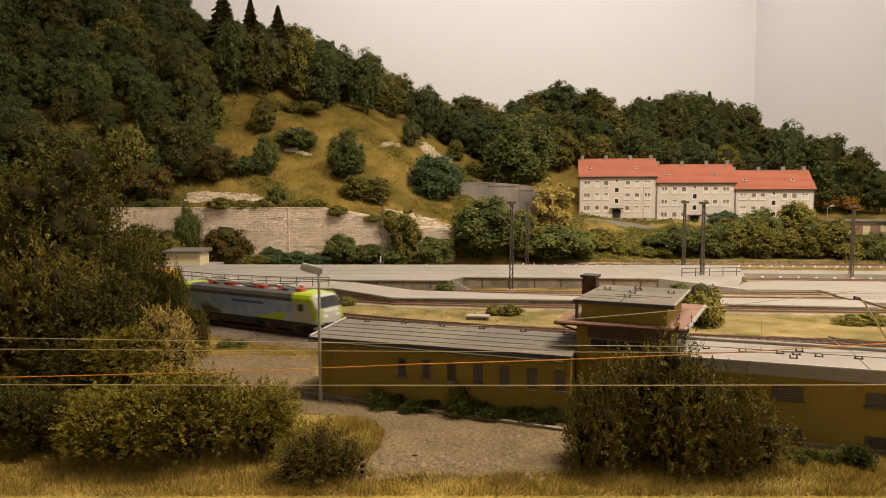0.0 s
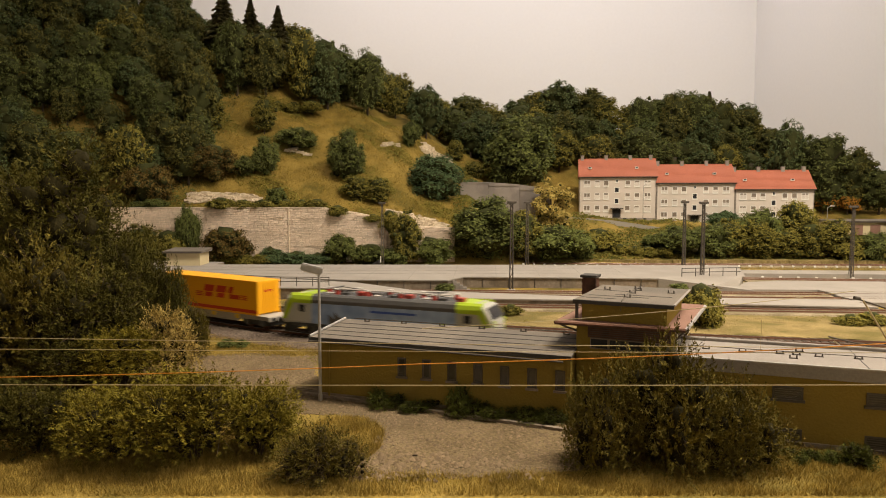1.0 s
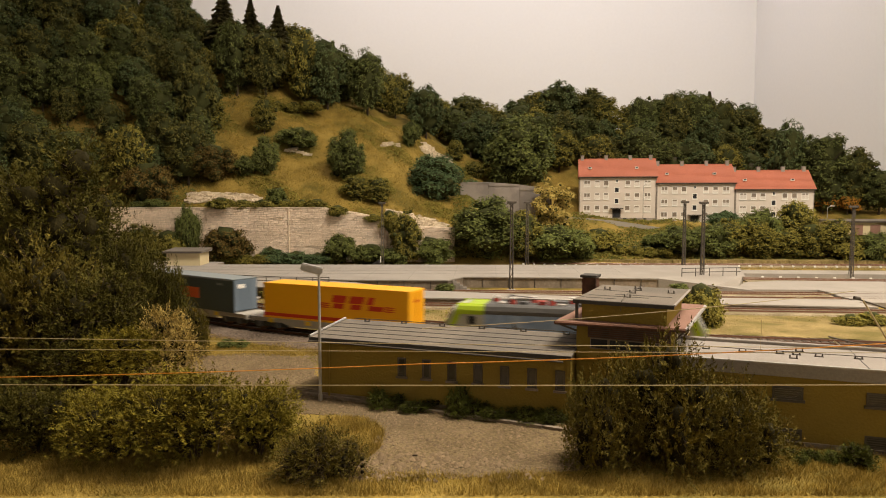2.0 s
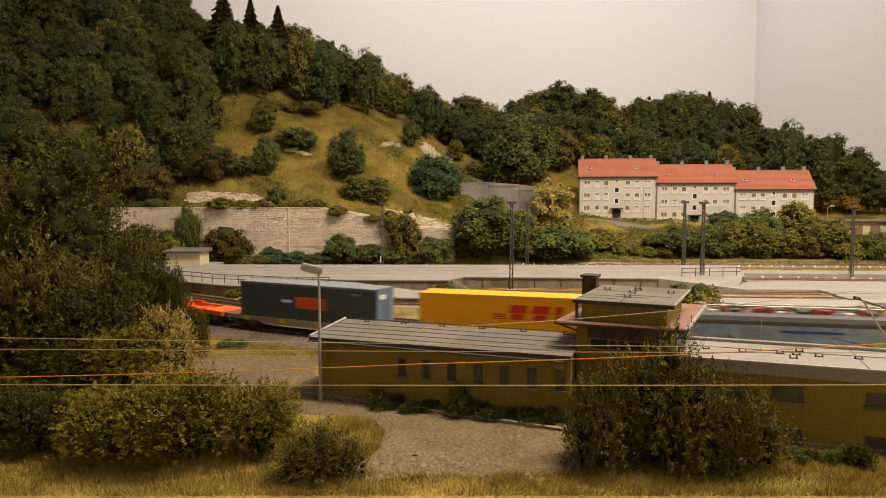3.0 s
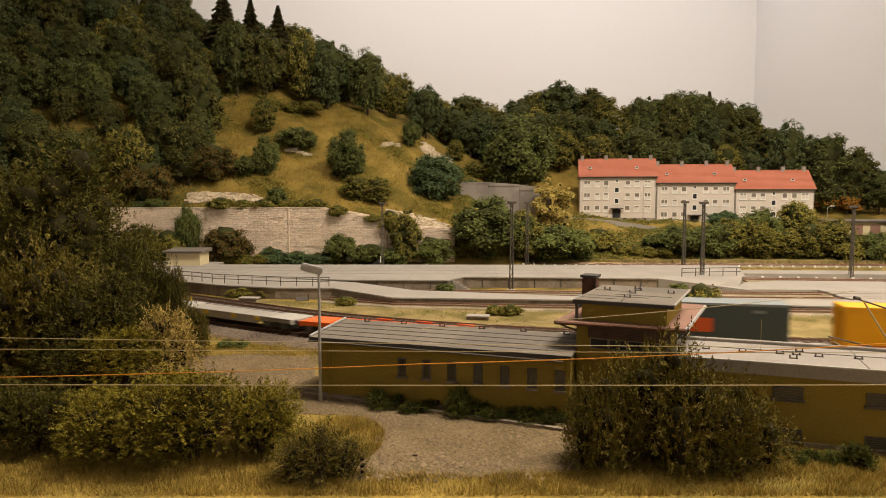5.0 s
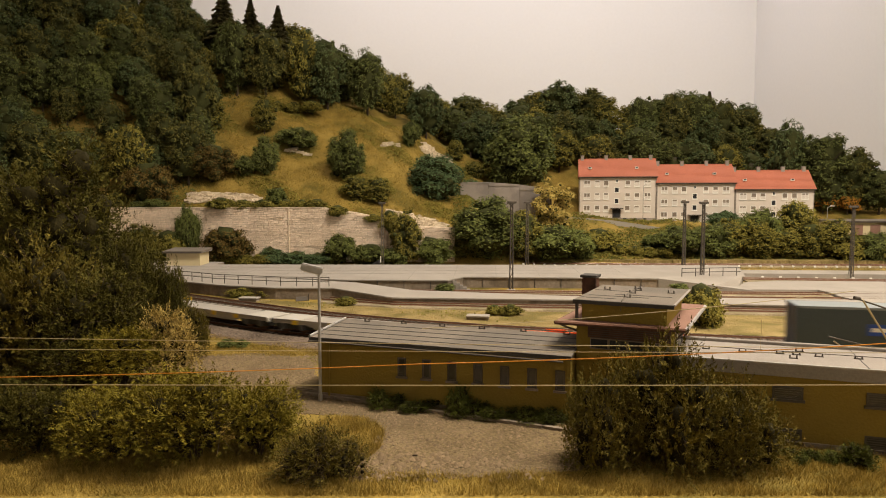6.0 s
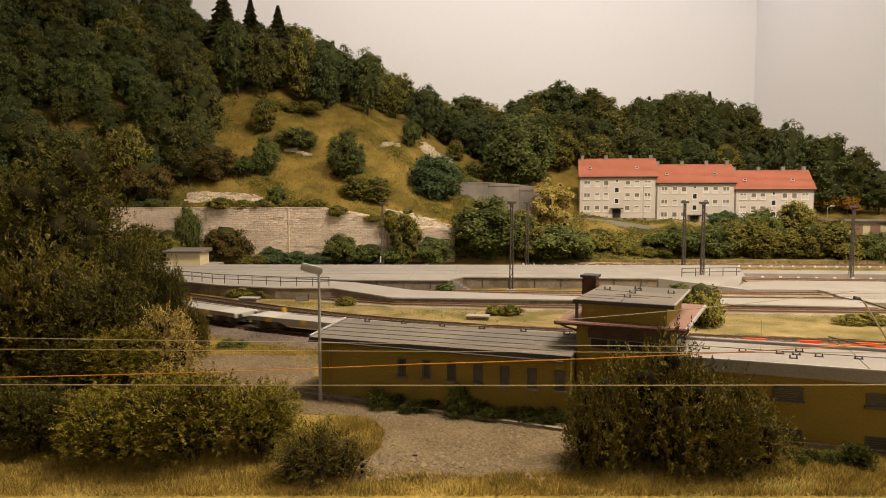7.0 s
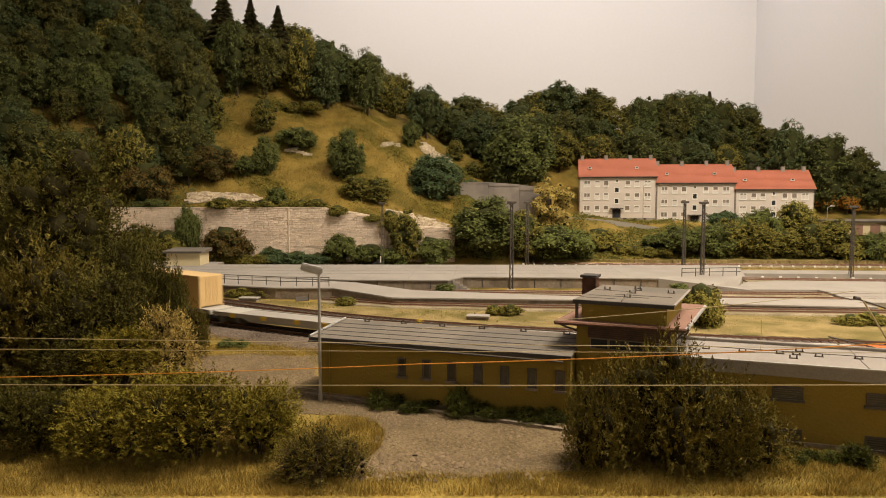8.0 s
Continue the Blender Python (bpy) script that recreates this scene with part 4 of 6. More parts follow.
buffer_stop(5.6, 121.2, -12)
buffer_stop(-10.6, 111.2, 0)


def marker(x, y, rz):
    t = thing("track_marker", x, y, -0.4, rz, "small yellow and black striped track marker", "marker")
    part("board", box(B(), -0.45, 0.45, -0.05, 0.05, 0.1, 0.8), M["spigot"], t)
    for k in range(2):
        part("stripe", slab(B(), [(-0.3 + 0.4 * k, -0.07), (-0.1 + 0.4 * k, -0.07), (-0.1 + 0.4 * k, -0.05), (-0.3 + 0.4 * k, -0.05)], 0.1, 0.8), M["dark"], t)


marker(-27.6, 74.6, 10)


def cable_box(x, y, rz, label):
    t = thing("cable_cover", x, y, -0.42, rz, label, "cable cover", "concrete covers")
    part("base", box(B(), -1.0, 1.0, -0.55, 0.55, 0, 0.35, 0.04), M["edge"], t)
    part("lid", box(B(), -1.08, 1.08, -0.62, 0.62, 0.35, 0.5, 0.03), M["concrete"], t)


cable_box(-21.5, 76.6, -8, "pale concrete cover slab in the dry grass")
cable_box(3.3, 64.9, -10, "pale concrete cover slab in the dry grass")
small = thing("scrap_heap", -15.6, 76.9, -0.4, 20, "dark rusty scrap panel leaning by the ramp", "scrap")
part("panel", box(B(), -0.8, 0.5, -0.12, 0.08, 0, 0.5, 0.03), M["mast"], small, m=at(0, 0, 0, 0, -25, 0))
part("post", rod(B(), (0.6, 0, 0), (0.65, 0, 0.8), 0.05, 6), M["mast"], small)

# ---- overhead line in front ----


def wire(name, p, q, sag, r, material, label):
    bm = B()
    n = 24
    pts = []
    for i in range(n + 1):
        f = i / n
        pts.append((p[0] + (q[0] - p[0]) * f, p[1] + (q[1] - p[1]) * f, p[2] + (q[2] - p[2]) * f - sag * 4 * f * (1 - f)))
    return tagged(part(name, tube(bm, pts, r), material), label, "wire", "overhead wires")


wire("overhead_wire", (-26, 28, 5.56), (30, 28, 4.95), 0.12, 0.014, M["wire"], "thin taut pale overhead wire")
wire("overhead_wire", (-26, 28, 5.0), (30, 28, 4.78), 0.05, 0.015, M["wire"], "thin taut pale overhead wire")
wire("overhead_wire", (-26, 28, 3.5), (30, 28, 3.5), 0.06, 0.021, M["wire"], "thin taut pale contact wire")
wire("overhead_wire", (-26, 28, 3.68), (-1, 28, 4.33), 0.12, 0.019, M["copper"], "slack orange copper wire")
wire("overhead_wire", (-1, 28, 4.33), (30, 28, 6.1), 0.25, 0.022, M["copper"], "slack orange copper wire")
wire("overhead_wire", (-1.0, 33, 4.85), (20.0, 33.5, 6.6), 0.2, 0.018, M["wire"], "thin taut pale overhead wire")
tagged(part("wire_dropper", rod(B(), (12.97, 28.02, 4.86), (12.97, 28.02, 6.15), 0.01, 5), M["wire"]), "thin wire dropper hanging between two overhead wires", "wire")
cant = thing("catenary_bracket", 0, 0, 0, 0, "grey tubular catenary bracket on a mast", "catenary bracket")
part("mast", rod(B(), (25.5, 36, -0.8), (25.5, 36, 8), 0.2, 10), M["metalgrey"], cant)
part("tube", rod(B(), (21.6, 36, 5.85), (25.4, 36, 4.6), 0.045, 8), M["mast"], cant)
part("stay", rod(B(), (21.9, 36, 5.8), (23.6, 36, 3.2), 0.05, 8), M["wire"], cant)
part("registration_arm", rod(B(), (20.2, 36, 3.85), (25.4, 36, 2.6), 0.04, 8), M["mast"], cant)
part("steady_arm", rod(B(), (20.5, 36, 3.6), (21.2, 36, 3.1), 0.04, 8), M["wire"], cant)
part("insulator", rod(B(), (21.45, 36, 5.9), (21.75, 36, 5.85), 0.1, 10), M["mast"], cant)

# ---- train ----


def bogie(parent, x, wheel_r=0.5, base=1.0, m=None):
    b = part("bogie", box(B(), x - base - 0.8, x + base + 0.8, -1.12, 1.12, 0.32, 0.85, 0.08), M["locodark"], parent)
    for dx in (-base, base):
        for sy in (-0.78, 0.78):
            part("wheel", rod(B(), (x + dx, sy - 0.09, wheel_r), (x + dx, sy + 0.09, wheel_r), wheel_r, 18), M["rail"], b)
    for sy in (-1.2, 1.2):
        for dx in (-base, base):
            part("axle_box", box(B(), x + dx - 0.22, x + dx + 0.22, sy - 0.1, sy + 0.1, 0.28, 0.75), M["roofgrey"], b)
    return b


def loco():
    t = thing("electric_locomotive", 0, 0, 0, 0, "electric locomotive in grey and lime with blue mural", "locomotive")
    L = 9.1
    # body: loft of cross sections along x
    secs = [(-L, 0.84, 1.0, 2.1), (-L + 0.12, 0.95, 1.0, 2.45), (-L + 0.62, 1.0, 1.0, 3.5), (-L + 1.3, 1.0, 1.0, 3.72), (L - 1.3, 1.0, 1.0, 3.72), (L - 0.62, 1.0, 1.0, 3.5), (L - 0.12, 0.95, 1.0, 2.45), (L, 0.84, 1.0, 2.1)]
    bm = B()
    rings = []
    for x, wf, z0, zt in secs:
        hw = 1.49 * wf
        prof = [(-hw * 0.97, z0), (-hw, z0 + 0.2), (-hw, z0 + (zt - z0) * 0.84), (-hw * 0.93, zt - (zt - z0) * 0.06), (-hw * 0.78, zt), (hw * 0.78, zt), (hw * 0.93, zt - (zt - z0) * 0.06), (hw, z0 + (zt - z0) * 0.84), (hw, z0 + 0.2), (hw * 0.97, z0)]
        rings.append([bm.verts.new((x, y, z)) for y, z in prof])
    for a, b in zip(rings, rings[1:]):
        for k in range(10):
            bm.faces.new((a[k], a[(k + 1) % 10], b[(k + 1) % 10], b[k]))
    bm.faces.new(rings[0])
    bm.faces.new(rings[-1][::-1])
    part("body", bm, M["locowhite"], t)
    for sy in (-1, 1):
        y0, y1 = sorted((sy * 1.492, sy * 1.507))
        part("mural_panel", slab(B(), [(-6.2, y0), (6.2, y0), (6.2, y1), (-6.2, y1)], 1.08, 2.945), M["locoblue"], t, "blue photographic mural panel")
        part("upper_stripe", slab(B(), [(-6.2, y0), (6.2, y0), (6.2, y1 + 0.008), (-6.2, y1 + 0.008)], 2.95, 3.0), M["roofgrey"], t)
        shoulder = [(sy * 1.1, 3.0), (sy * 1.512, 3.0), (sy * 1.51, 3.25), (sy * 1.41, 3.6), (sy * 1.18, 3.77), (sy * 1.1, 3.77)]
        part("roof_shoulder", sweep(B(), shoulder, -6.2, 6.2), M["roofgrey"], t)
        part("sill", box(B(), -L + 0.9, L - 0.9, y0 - 0.01, y1 + 0.02, 0.82, 1.06), M["locodark"], t)
        bm = B()
        slab(bm, [(2.0, y0 - 0.02), (5.4, y0 - 0.02), (5.4, y1 + 0.02), (2.0, y1 + 0.02)], 1.1, [1.16, 1.95, 1.95, 1.16])
        part("lime_swoosh", bm, M["lime"], t)
        part("lettering_bars", box(B(), -0.9, 3.0, y0 - 0.015, y1 + 0.015, 2.42, 2.62), M["bluesign"], t)
        bm = B()
        for xx, hh in ((-4.6, 0.9), (-4.1, 1.2), (-3.5, 0.7), (-2.9, 0.5)):
            slab(bm, [(xx, y0 - 0.015), (xx + 0.7, y0 - 0.015), (xx + 0.7, y1 + 0.015), (xx, y1 + 0.015)], 1.1, [1.1 + hh, 1.1 + hh * 0.4, 1.1 + hh * 0.4, 1.1 + hh])
        part("mural_shape", bm, M["roofgrey"], t)
        for sx in (-1, 1):
            xa, xb = sorted((sx * 6.25, sx * 8.0))
            part("lime_cab_stripe", slab(B(), [(xa, y0), (xb, y0), (xb, y1), (xa, y1)], 2.9, 3.1), M["lime"], t)
            bm = B()
            ya, yb = sorted((sy * 1.3, sy * 1.512))
            lime = [(sx * 7.7, 3.3), (sx * 8.3, 3.3), (sx * 8.97, 1.35), (sx * 8.6, 1.35)]
            fa, fb = [bm.verts.new((x, ya, z)) for x, z in lime], [bm.verts.new((x, yb, z)) for x, z in lime]
            bm.faces.new(fa)
            bm.faces.new(fb)
            for i in range(4):
                bm.faces.new((fa[i], fa[(i + 1) % 4], fb[(i + 1) % 4], fb[i]))
            part("lime_diagonal", bm, M["lime"], t)
            c = sx * 7.1
            w = part("side_window", box(B(), c - 0.27, c + 0.27, y0 - 0.01, y1 + 0.01, 2.1, 2.75, 0.004), M["dark"], t)
            c = sx * 6.55
            part("cab_door", box(B(), c - 0.3, c + 0.3, y0 - 0.006, y1 + 0.006, 1.1, 2.88), M["locowhite"], t)
    for sx in (-1, 1):
        # lime roof band over the cab, windscreen, buffers, lights
        bm = B()
        slab(bm, [(sx * 6.2, -1.24), (sx * 8.0, -1.24), (sx * 8.0, 1.24), (sx * 6.2, 1.24)], 3.55, [3.77, 3.70, 3.70, 3.77])
        part("lime_roof_band", bm, M["lime"], t)
        for sy in (-1, 1):
            shoulder = [(sy * 1.1, 3.0), (sy * 1.512, 3.0), (sy * 1.515, 3.25), (sy * 1.415, 3.6), (sy * 1.18, 3.78), (sy * 1.1, 3.78)]
            part("lime_shoulder", sweep(B(), shoulder, min(sx * 6.2, sx * 8.2), max(sx * 6.2, sx * 8.2)), M["lime"], t)
        bm = B()
        a = [(sx * (L - 0.13), -1.25, 2.48), (sx * (L - 0.13), 1.25, 2.48), (sx * (L - 0.58), 1.15, 3.4), (sx * (L - 0.58), -1.15, 3.4)]
        off = Vector((sx * 0.05, 0, 0.04))
        f = [bm.verts.new(Vector(v) + off) for v in a]
        bk = [bm.verts.new(v) for v in a]
        bm.faces.new(f)
        for i in range(4):
            bm.faces.new((f[i], f[(i + 1) % 4], bk[(i + 1) % 4], bk[i]))
        part("windscreen", bm, M["screen"], t)
        for sy in (-1, 1):
            bm = B()
            slab(bm, [(sx * (L - 0.18), sy * 1.3), (sx * (L + 0.03), sy * 1.22), (sx * (L + 0.03), sy * 1.02), (sx * (L - 0.18), sy * 1.02)], 1.2, 2.4)
            part("lime_pillar", bm, M["lime"], t)
            bf = part("buffer", rod(B(), (sx * L, sy * 0.87, 1.05), (sx * (L + 0.55), sy * 0.87, 1.05), 0.11, 10), M["locodark"], t)
            part("buffer_head", rod(B(), (sx * (L + 0.52), sy * 0.87, 1.05), (sx * (L + 0.6), sy * 0.87, 1.05), 0.24, 14), M["locodark"], bf)
            part("headlight", rod(B(), (sx * (L - 0.03), sy * 0.75, 1.75), (sx * (L + 0.03), sy * 0.75, 1.75), 0.16, 12), M["white"], t)
        part("snow_plough", box(B(), min(sx * (L - 0.5), sx * (L - 0.05)), max(sx * (L - 0.5), sx * (L - 0.05)), -1.2, 1.2, 0.2, 1.0, 0.05), M["locodark"], t)
        bogie(t, sx * 4.75, 0.62, 1.5)
        # pantograph, folded
        pg = part("pantograph", box(B(), sx * 4.6 - 0.5, sx * 4.6 + 0.5, -0.75, 0.75, 3.72, 3.86, 0.03), M["roofgrey"], t)
        bm = B()
        for sy in (-0.4, 0.4):
            rod(bm, (sx * 5.0, sy, 3.86), (sx * 2.6, sy * 0.8, 4.15), 0.045, 6)
            rod(bm, (sx * 2.6, sy * 0.8, 4.15), (sx * 4.6, sy, 4.32), 0.04, 6)
        rod(bm, (sx * 4.6, -0.95, 4.32), (sx * 4.6, 0.95, 4.32), 0.06, 6)
        part("arms", bm, M["roofgrey"], pg)
    part("roof_deck", box(B(), -6.1, 6.1, -1.1, 1.1, 3.68, 3.78, 0.02), M["roofgrey"], t)
    for i in range(9):
        x = -5.6 + i * 1.4
        y = -0.75 if i % 2 else 0.3
        ins = part("roof_insulator", rod(B(), (x, y, 3.75), (x, y, 4.22), 0.24, 8, 0.18), M["redinsul"], t)
        part("insulator_cap", rod(B(), (x, y, 4.2), (x, y, 4.3), 0.2, 8), M["pipe"], ins)
        part("roof_cover", box(B(), x + 0.4, x + 1.0, -0.9, -0.3, 3.76, 3.9 + 0.1 * (i % 3), 0.04), (M["pipe"], M["roofgrey"], M["redinsul"])[i % 3], t)
    part("busbar", rod(B(), (-5.6, -0.75, 4.28), (5.6, -0.75, 4.28), 0.06, 6), M["pipe"], t)
    for x0, x1 in ((-1.6, -0.3), (0.4, 2.0)):
        part("roof_box", box(B(), x0, x1, -0.5, 0.9, 3.76, 4.05, 0.04), M["roofgrey"], t)
    part("underframe_box", box(B(), -2.2, 2.2, -1.35, 1.35, 0.35, 0.98, 0.06), M["locodark"], t)
    return t


def logo_bars(parent, x0, z0, y0, y1, k, material):
    """Three slanted plain shapes with long thin bars, in the mark's colour."""
    bm = B()

    def quad(xa, xb, za, zb, sl=0.35):
        slab_pts = [(xa, za), (xb, za), (xb + (zb - za) * sl, zb), (xa + (zb - za) * sl, zb)]
        a = [bm.verts.new((x, y0, z)) for x, z in slab_pts]
        b = [bm.verts.new((x, y1, z)) for x, z in slab_pts]
        bm.faces.new(a)
        bm.faces.new(b[::-1])
        for i in range(4):
            bm.faces.new((a[i], a[(i + 1) % 4], b[(i + 1) % 4], b[i]))

    for xa, xb in ((0.0, 1.15), (1.45, 2.6), (2.9, 3.4)):
        quad(x0 + xa * k, x0 + xb * k, z0 + 0.42 * k, z0 + 0.95 * k)
        quad(x0 + (xa + 0.1) * k, x0 + (xb - 0.2) * k, z0, z0 + 0.36 * k)
    quad(x0 + 3.0 * k, x0 + 4.2 * k, z0, z0 + 0.34 * k)
    for dz in (0.0, 0.14, 0.28):
        quad(x0 - 1.0 * k, x0 - 0.15 * k, z0 + dz * k, z0 + (dz + 0.08) * k)
        quad(x0 + 4.35 * k, x0 + 5.1 * k, z0 + dz * k, z0 + (dz + 0.08) * k)
    part("logo_mark", bm, material, parent)


def container(body_m, top_m, end_m, label, ribs=True):
    t = thing("freight_container", 0, 0, 0, 0, label, "container", "containers on the train")
    L, W, H = 6.86, 1.27, 2.9
    part("body", box(B(), -L, L, -W, W, 0.1, H, 0.05), body_m, t)
    part("roof_panel", box(B(), -L + 0.08, L - 0.08, -W + 0.08, W - 0.08, H, H + 0.012), top_m, t)
    for sy in (-1, 1):
        y0, y1 = sorted((sy * (W - 0.05), sy * (W + 0.02)))
        part("top_rail", box(B(), -L, L, y0, y1, H - 0.14, H + 0.015), top_m, t)
        part("bottom_rail", box(B(), -L, L, y0, y1, 0.0, 0.16), body_m, t)
        if ribs:
            bm = B()
            n = 42
            for k in range(n):
                x = -L + 0.25 + (2 * L - 0.5) * k / (n - 1)
                box(bm, x - 0.08, x + 0.08, min(sy * W, sy * (W + 0.018)), max(sy * W, sy * (W + 0.018)), 0.2, H - 0.18)
            part("corrugation", bm, body_m, t)
    for sx in (-1, 1):
        x0, x1 = sorted((sx * (L - 0.02), sx * (L + 0.03)))
        part("end_panel", box(B(), x0, x1, -W + 0.06, W - 0.06, 0.14, H - 0.1), end_m, t)
        for y in (-0.55, -0.2, 0.2, 0.55):
            part("lock_bar", rod(B(), (sx * (L + 0.06), y, 0.15), (sx * (L + 0.06), y, H - 0.15), 0.03, 6), end_m, t)
        for sy in (-1, 1):
            for z in (0.0, H - 0.16):
                part("corner_casting", box(B(), min(sx * (L - 0.16), sx * (L + 0.02)), max(sx * (L - 0.16), sx * (L + 0.02)), min(sy * (W - 0.15), sy * (W + 0.025)), max(sy * (W - 0.15), sy * (W + 0.025)), z, z + 0.17), body_m, t)
    return t


def yellow_container():
    t = container(M["yellowbox"], M["yellowbox"], M["yellowbox"], "bright yellow container with red marks and base stripe", ribs=False)
    for sy in (-1, 1):
        y0, y1 = sorted((sy * 1.272, sy * 1.285))
        part("red_stripe", box(B(), -6.84, 6.84, y0, y1, 0.165, 0.45), M["red"], t)
        logo_bars(t, -0.1, 1.2, y0, y1, 1.12, M["red"])
    bm = B()
    for y in (-0.5, 0.0):
        box(bm, 6.892, 6.9, y, y + 0.42, 1.95, 2.15)
    part("front_mark", bm, M["red"], t)
    return t


def teal_container():
    t = container(M["teal"], M["tealtop"], M["bluegrey"], "dark teal ribbed container with blue and orange-red sign")
    for sy in (-1, 1):
        y0, y1 = sorted((sy * 1.29, sy * 1.302))
        part("blue_sign", box(B(), -2.6, -1.0, y0, y1, 1.1, 1.85), M["bluesign"], t)
        part("blue_sign_bar", box(B(), -2.35, -1.25, y0 - 0.004, y1 + 0.004, 1.35, 1.6), M["white"], t)
        part("orange_sign", box(B(), -0.95, 2.1, y0, y1, 0.95, 1.9), M["orangesign"], t)
        part("white_bar", box(B(), 4.6, 5.4, y0, y1, 2.3, 2.5), M["tealtop"], t)
    bm = B()
    box(bm, 6.93, 6.94, -0.9, -0.1, 2.1, 2.45)
    part("white_bar", bm, M["white"], t)
    return t


def flat_wagon(length, frame_m, deck_m, label, spigots=True, deck=1.12, pocket=False, bog=(True, True)):
    """Container wagon: two side sills with cross members, open between, on bogies at its ends."""
    t = thing("container_wagon", 0, 0, 0, 0, label, "wagon", "train wagons")
    L = length / 2
    for sy in (-1, 1):
        bm = B()
        # fish-bellied sill
        prof = [(-L + 0.25, deck - 0.32), (-L + 3.3, deck - 0.35), (-L + 4.2, deck - 0.62), (L - 4.2, deck - 0.62), (L - 3.3, deck - 0.35), (L - 0.25, deck - 0.32), (L - 0.25, deck), (-L + 0.25, deck)]
        y0, y1 = sorted((sy * 1.12, sy * 1.3))
        a = [bm.verts.new((x, y0, z)) for x, z in prof]
        b = [bm.verts.new((x, y1, z)) for x, z in prof]
        bm.faces.new(a)
        bm.faces.new(b[::-1])
        for i in range(8):
            bm.faces.new((a[i], a[(i + 1) % 8], b[(i + 1) % 8], b[i]))
        part("side_sill", bm, frame_m, t)
        if spigots:
            for x in (-L + 2.2, -2.4, 1.2, L - 4.0):
                part("locating_block", box(B(), x - 0.28, x + 0.28, min(sy * 1.2, sy * 1.33), max(sy * 1.2, sy * 1.33), deck - 0.4, deck - 0.06, 0.02), M["spigot"], t)
    n = int(length / 2.6)
    for k in range(n):
        x = -L + 1.6 + (length - 3.2) * k / (n - 1)
        part("cross_member", box(B(), x - 0.14, x + 0.14, -1.14, 1.14, deck - 0.3, deck - 0.1), frame_m, t)
    part("centre_sill", box(B(), -L + 0.2, L - 0.2, -0.25, 0.25, deck - 0.42, deck - 0.14), frame_m, t)
    for sx in (-1, 1):
        xa, xb = sorted((sx * (L - 2.7), sx * (L - 0.15)))
        p = part("end_deck", box(B(), xa, xb, -1.3, 1.3, deck - 0.16, deck + 0.015, 0.02), deck_m, t)
        part("headstock", box(B(), min(sx * (L - 0.3), sx * (L - 0.05)), max(sx * (L - 0.3), sx * (L - 0.05)), -1.28, 1.28, deck - 0.4, deck - 0.02, 0.02), deck_m, t)
        for sy in (-0.87, 0.87):
            part("buffer", rod(B(), (sx * (L - 0.1), sy, deck - 0.2), (sx * (L + 0.25), sy, deck - 0.2), 0.14, 10), M["locodark"], t)
        if bog[0 if sx < 0 else 1]:
            bogie(t, sx * (L - 1.9), 0.46, 0.9)
    if pocket:
        part("pocket_tub", box(B(), -L + 3.4, L - 3.4, -1.1, 1.1, 0.42, 0.62, 0.03), frame_m, t)
        for x in (-3.5, 0, 3.5):
            for sy in (-1, 1):
                part("flap", box(B(), x - 0.7, x + 0.7, min(sy * 1.08, sy * 1.2), max(sy * 1.08, sy * 1.2), deck, deck + 0.2, 0.02), frame_m, t)
    if not pocket:
        part("deck_plate", box(B(), -L + 2.72, L - 2.72, -1.1, 1.1, deck - 0.12, deck - 0.05), frame_m, t)
    return t


LOCO = loco()
for me in {o.data for o in LOCO.children_recursive}:  # low roofline
    for v in me.vertices:
        if v.co.z > 1.0 * S:
            v.co.z = 1.0 * S + (v.co.z - 1.0 * S) * 0.87
YELLOW, TEAL, TAN = yellow_container(), teal_container(), container(M["tan"], M["tan"], M["tan"], "plain tan container with pale ribbed sides")
# (thing, offset along the train of its middle, half of the distance between its pivots, height)
TRAIN = [(LOCO, 25.6, 4.75, 0.0), (YELLOW, 6.86, 6.0, 1.13), (TEAL, -10.2, 6.0, 1.13), (TAN, -99.2, 6.0, 1.13)]
GREY = "grey container wagon with yellow locating blocks and pale ends"
for mid, length, fm, dm, lb, pk in ((6.85, 16.7, M["wagongrey"], M["wagonlight"], GREY, False), (-10.2, 16.9, M["wagongrey"], M["wagonlight"], GREY, False),
                                    (-29.3, 20.2, M["wagonorange"], M["wagonorange"], "bright orange empty pocket wagon", True),
                                    (-48.0, 16.3, M["wagongrey"], M["wagonlight"], "empty " + GREY, False), (-64.6, 16.3, M["wagongrey"], M["wagonlight"], "empty " + GREY, False),
                                    (-82.2, 16.3, M["wagongrey"], M["wagonlight"], "empty " + GREY, False), (-98.9, 16.3, M["wagongrey"], M["wagonlight"], GREY, False)):
    TRAIN.append((flat_wagon(length, fm, dm, lb, not pk, 1.12, pk), mid, length / 2 - 1.9, 0.0))
post = TRAIN[-3][0]
part("stanchion", box(B(), -6.4, -6.1, 1.1, 1.3, 1.1, 1.55, 0.03), M["spigot"], post, "yellow upright stanchion")

